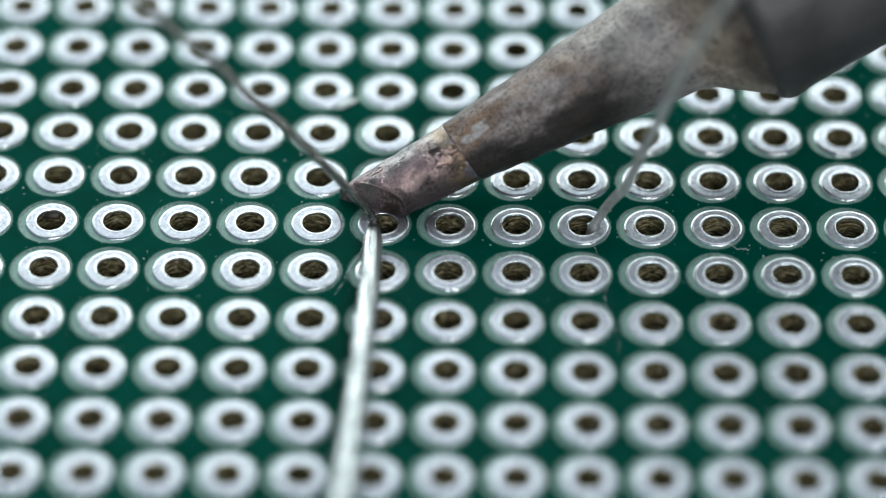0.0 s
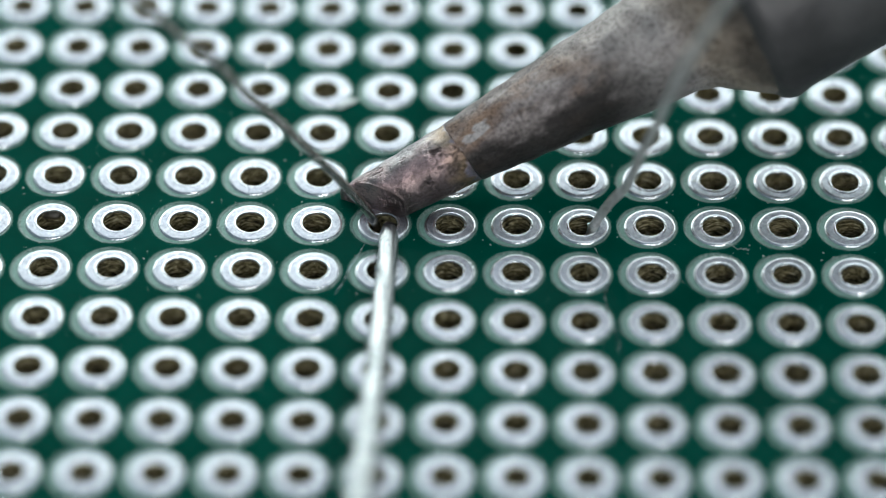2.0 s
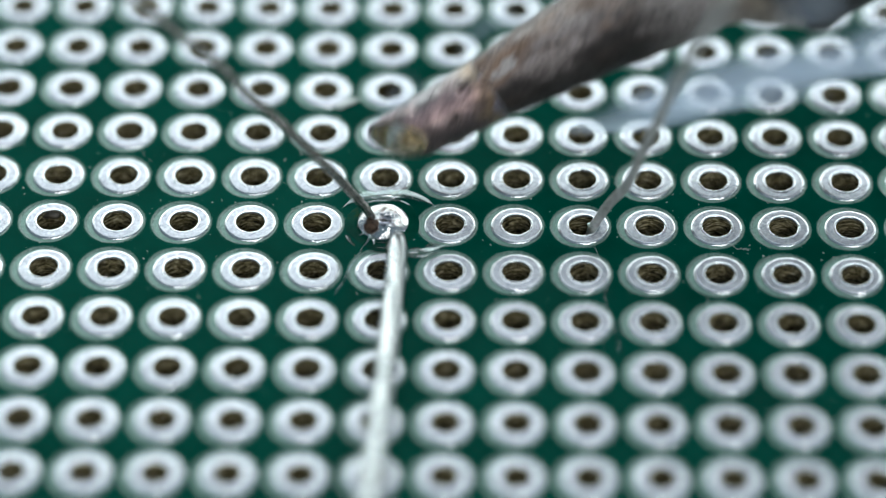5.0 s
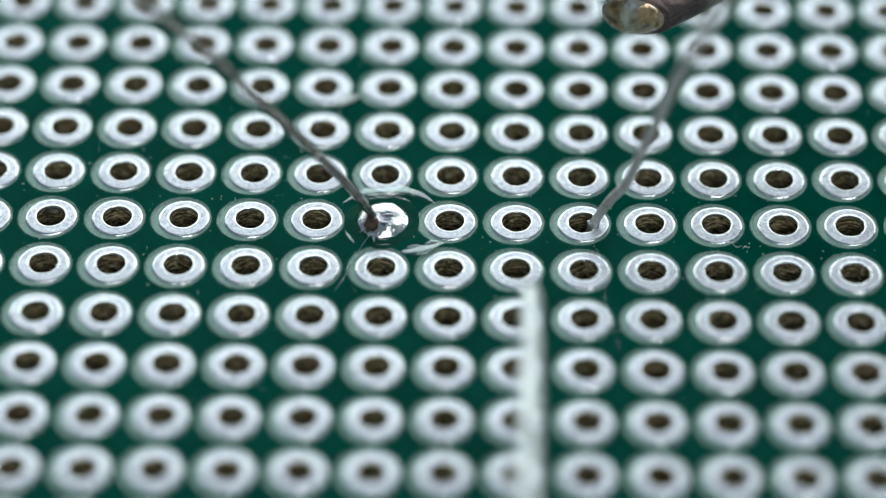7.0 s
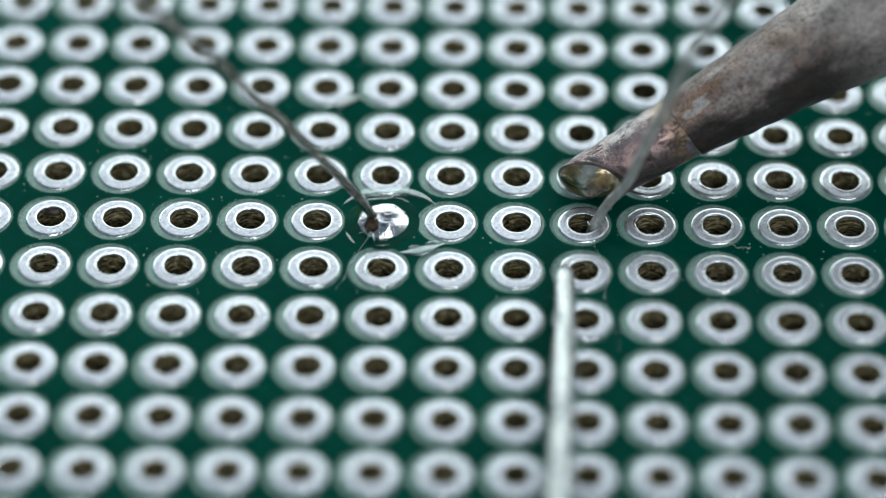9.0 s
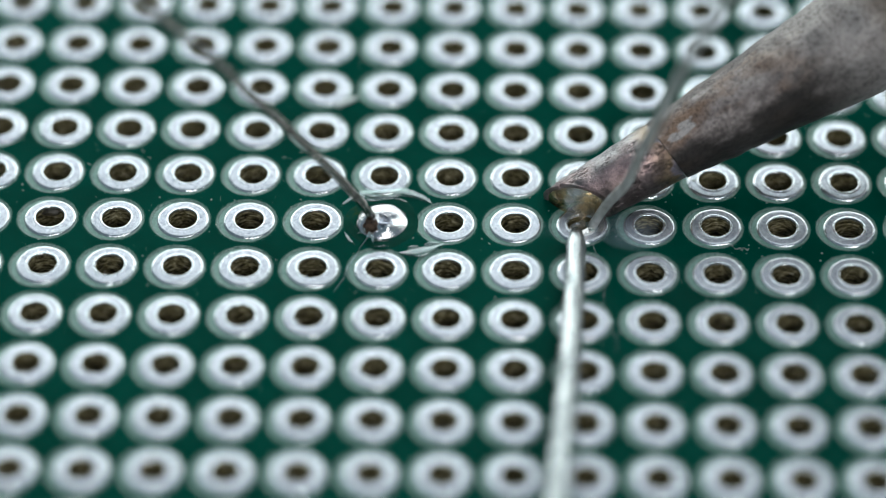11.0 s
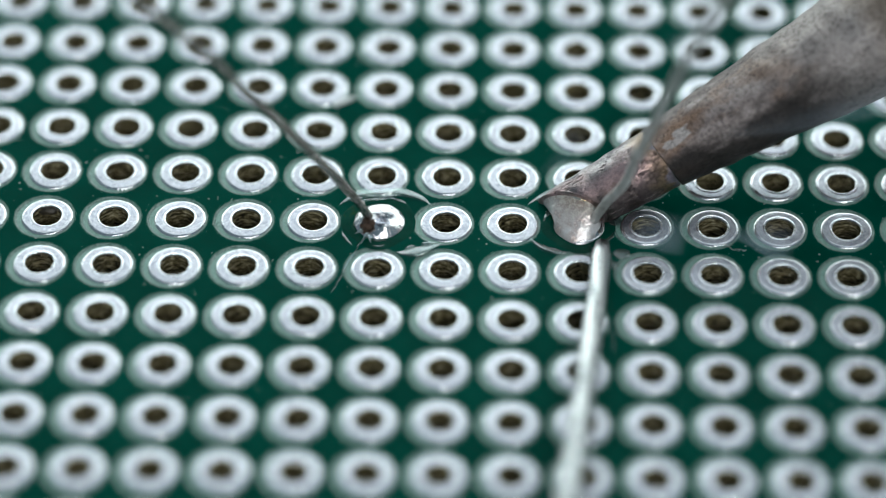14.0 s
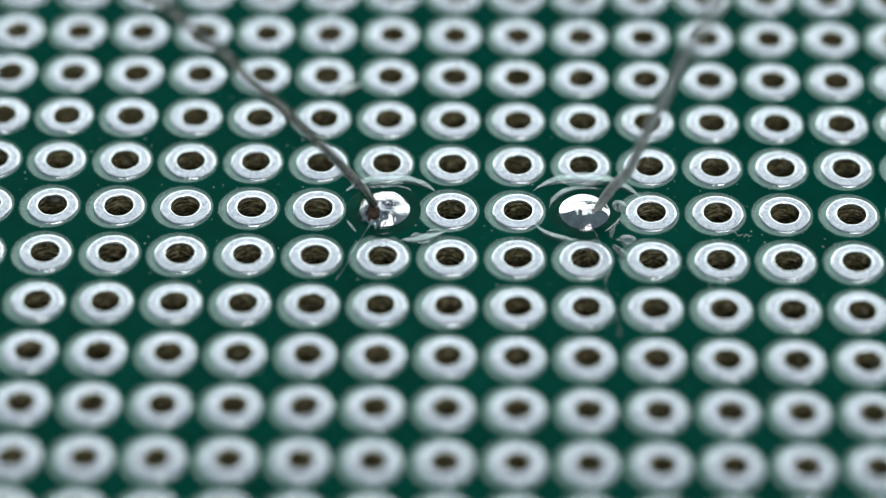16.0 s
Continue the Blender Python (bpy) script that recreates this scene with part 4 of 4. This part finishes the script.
def molten_bead():
    """Solder drawn out between the second pad and the slanted face of the tip, in the pad's space."""
    m = Matrix.Translation((-3 * PITCH, 0, 0)) @ iron_pose(6.37, 1.27, 0.71, 1.8)
    turn = m.to_3x3()
    centre, (side, cross, nrm) = m @ (FACE[0] * MM) / MM, (turn @ d for d in FACE[1:])
    across = (Vector((1, 0, 0)) - nrm * nrm.x).normalized()
    down = -(Vector((0, 0, 1)) - nrm * nrm.z).normalized()
    verts, faces = [], []
    n, rings = 64, 24
    for k in range(rings + 1):
        t = k / rings
        for q in range(n):
            a = 2 * math.pi * q / n
            foot = Vector((0.93 * math.cos(a) - 0.03, 0.93 * math.sin(a), -0.02))
            d = across * math.cos(a) + down * math.sin(a)
            reach = 0.93 / math.hypot(d.dot(side) / 1.36, d.dot(cross) / 0.95)
            head = centre + d * reach - nrm * 0.10
            head.z = max(head.z, 0.06)
            c1, c2 = foot * 0.86 + Vector((0, 0, 0.34)), head + nrm * 0.40
            p = foot * (1 - t) ** 3 + c1 * 3 * t * (1 - t) ** 2 + c2 * 3 * t * t * (1 - t) + head * t ** 3
            p += Vector((p.x, p.y, 0)) * 0.05 * noise.noise(p * 2.2)
            verts.append(p * MM)
    for k in range(rings):
        for q in range(n):
            p = (q + 1) % n
            faces.append((k * n + q, k * n + p, (k + 1) * n + p, (k + 1) * n + q))
    return obj("molten_bead", verts, faces, FLOWING, TIP, "pinkish silvery bead of molten solder")


BEAD = molten_bead()


def motions():
    iron_rows = [(t, iron_pose(x, y, z, float(np.interp(t, (4.7, 6.5), (0.0, 1.8))))) for t, x, y, z in (
        (0.0, -1.46, 1.29, 0.90), (2.0, -1.43, 1.29, 0.90), (2.5, -1.38, 1.28, 0.88), (4.2, -1.39, 1.28, 0.89), (4.7, -1.35, 1.30, 0.92), (5.0, -0.4, 3.0, 2.6), (5.4, 3.5, 9.0, 8.5),
        (6.0, 8.5, 11.0, 10.4), (6.5, 8.9, 8.2, 7.6), (7.0, 8.52, 6.41, 5.81), (7.5, 8.19, 5.28, 4.69), (8.0, 7.93, 3.87, 3.29), (8.5, 7.38, 2.86, 2.28), (9.0, 6.91, 1.95, 1.38), (9.2, 6.82, 1.81, 1.24),
        (10.2, 6.50, 1.45, 0.88), (11.3, 6.37, 1.31, 0.75), (11.5, 6.35, 1.28, 0.72), (12.5, 6.39, 1.29, 0.73), (13.0, 6.34, 1.23, 0.67), (13.8, 6.31, 1.16, 0.61), (14.2, 6.35, 1.21, 0.65),
        (14.3, 6.60, 2.77, 2.21), (14.4, 6.49, 5.14, 4.58), (14.6, 6.9, 9.8, 9.2), (14.9, 9.0, 16.0, 15.0), (16.0, 20.0, 30.0, 28.0))]
    walk(IRON, iron_rows)
    # inside the shank until the second joint is made, then out on the pad, and drawn in again as the iron leaves
    kept = pose(11.0 * MM, 0, 0, 0, 90, 0)
    out = [(t, m.inverted() @ pose(3 * PITCH, 0, 0)) for t, m in iron_rows if 11.3 <= t <= 14.2]
    walk(BEAD, [(0.0, kept), (11.18, kept), *out, (14.4, kept), (16.0, kept)])
    def lifted(t, x, y, z, turn):
        """The wire is held well off the board while it swings from joint to joint and when it is taken away."""
        rise = np.interp(t, (5.0, 5.6, 6.5, 7.0, 7.5, 8.0, 8.5, 9.0, 14.2, 14.5, 14.7, 15.0), (0, 1.5, 2.5, 4.0, 4.5, 3.0, 0.8, 0, 0, 1.5, 3.5, 5.0))
        p = Vector((x, y, z)) * MM
        p += (Vector(EYE) - p).normalized() * float(rise) * MM
        return pose(*p, 0, 0, turn)

    walk(WIRE, [(t, lifted(t, x, y, z, turn)) for t, x, y, z, turn in (
        (0.0, -0.34, -0.62, 0.45, 0.2), (1.5, -0.33, -0.62, 0.45, 0.2), (1.6, -0.2, -0.61, 0.45, 0.2), (1.7, 0.10, -0.60, 0.45, 0.2), (1.8, 0.0, -0.58, 0.45, 0.2), (1.9, 0.24, -0.58, 0.45, 0.2), (2.0, 0.25, -0.57, 0.45, 0.2), (2.1, 0.17, -0.54, 0.45, 0.2), (2.3, 0.26, -0.47, 0.45, 0.2), (2.4, 0.16, -0.47, 0.45, 0.1), (2.5, -0.06, -0.48, 0.45, 0), (3.0, -0.01, -0.54, 0.45, 0), (3.5, 0.27, -0.59, 0.45, 0), (4.2, 0.32, -0.69, 0.45, 0),
        (5.0, 0.6, -1.2, 0.6, 0), (5.6, 1.0, -2.4, 0.8, 0.2), (6.3, 1.78, -3.64, 1.00, 0.5), (6.5, 2.10, -3.87, 1.00, 0.6), (6.8, 3.28, -4.08, 1.00, 0.8), (7.0, 5.61, -4.45, 1.10, 1), (7.2, 6.86, -4.55, 1.10, 0.6),
        (7.5, 8.46, -4.10, 1.10, 0), (8.0, 8.48, -4.02, 1.10, -0.9), (8.2, 8.32, -3.75, 1.00, -0.5), (8.5, 7.53, -3.32, 1.00, -0.5), (9.0, 6.86, -3.38, 1.00, 0.3), (9.2, 6.97, -3.13, 0.90, 0.2),
        (10.2, 7.2, -1.8, 0.65, -0.6), (11.3, 7.44, -0.74, 0.45, -1.6), (11.5, 7.46, -0.74, 0.45, -1.8), (12.0, 7.64, -0.59, 0.45, -1.9), (12.5, 8.30, -0.54, 0.45, -1.8), (13.0, 8.11, -0.60, 0.45, -3.4), (13.5, 8.04, -0.70, 0.45, -2.6),
        (13.8, 8.19, -1.19, 0.45, -3.3), (14.0, 8.44, -1.45, 0.50, -3.8), (14.2, 8.43, -1.73, 0.60, -3.8), (14.3, 8.65, -2.30, 0.70, -3.7), (14.4, 8.89, -2.48, 0.80, -3.5), (14.5, 9.61, -2.82, 1.00, -3.3), (14.6, 10.07, -2.93, 1.00, -3.0),
        (14.7, 10.73, -3.18, 1.00, -2.0), (14.8, 12.69, -4.04, 1.10, -0.5), (14.9, 15.69, -5.75, 1.10, 1), (15.0, 19.0, -9.0, 1.5, 1), (15.3, 24.0, -18.0, 4.0, 0), (16.0, 26.0, -24.0, 5.0, 0))])
    # the film of solder swells out of the slanted face while the first joint is made
    walk(FILM, [(t, pose(d * MM, 0, 0)) for t, d in ((0.0, 1.1), (2.9, 1.1), (3.6, 0.30), (4.7, 0.15), (5.2, 0.0), (10.6, 0.0), (11.3, 0.16), (14.2, 0.16), (14.4, 0.0), (16.0, 0.0))])
    for ob, rows in SMOKES:
        walk(ob, rows)
    walk(FLUX_A, [(t, pose(0, 0, z * MM)) for t, z in ((0.0, -0.5), (2.6, -0.5), (3.6, 0.0), (16.0, 0.0))])
    walk(FLUX_B, [(t, pose(3 * PITCH, 0, z * MM)) for t, z in ((0.0, -0.5), (10.2, -0.5), (11.4, 0.0), (16.0, 0.0))])
    hid = -1.9
    walk(JOINT_A, [(t, pose(0, 0, z * MM)) for t, z in ((0.0, hid), (2.3, hid), (2.9, -0.7), (3.3, 0.2), (3.6, 0.45), (4.7, 0.5), (4.9, 0.3), (5.1, 0.0), (16.0, 0.0))])
    walk(JOINT_B, [(t, pose(3 * PITCH, 0, z * MM)) for t, z in ((0.0, hid), (9.8, hid), (10.8, -0.6), (11.5, -0.10), (14.2, -0.06), (14.4, 0.0), (16.0, 0.0))])


motions()
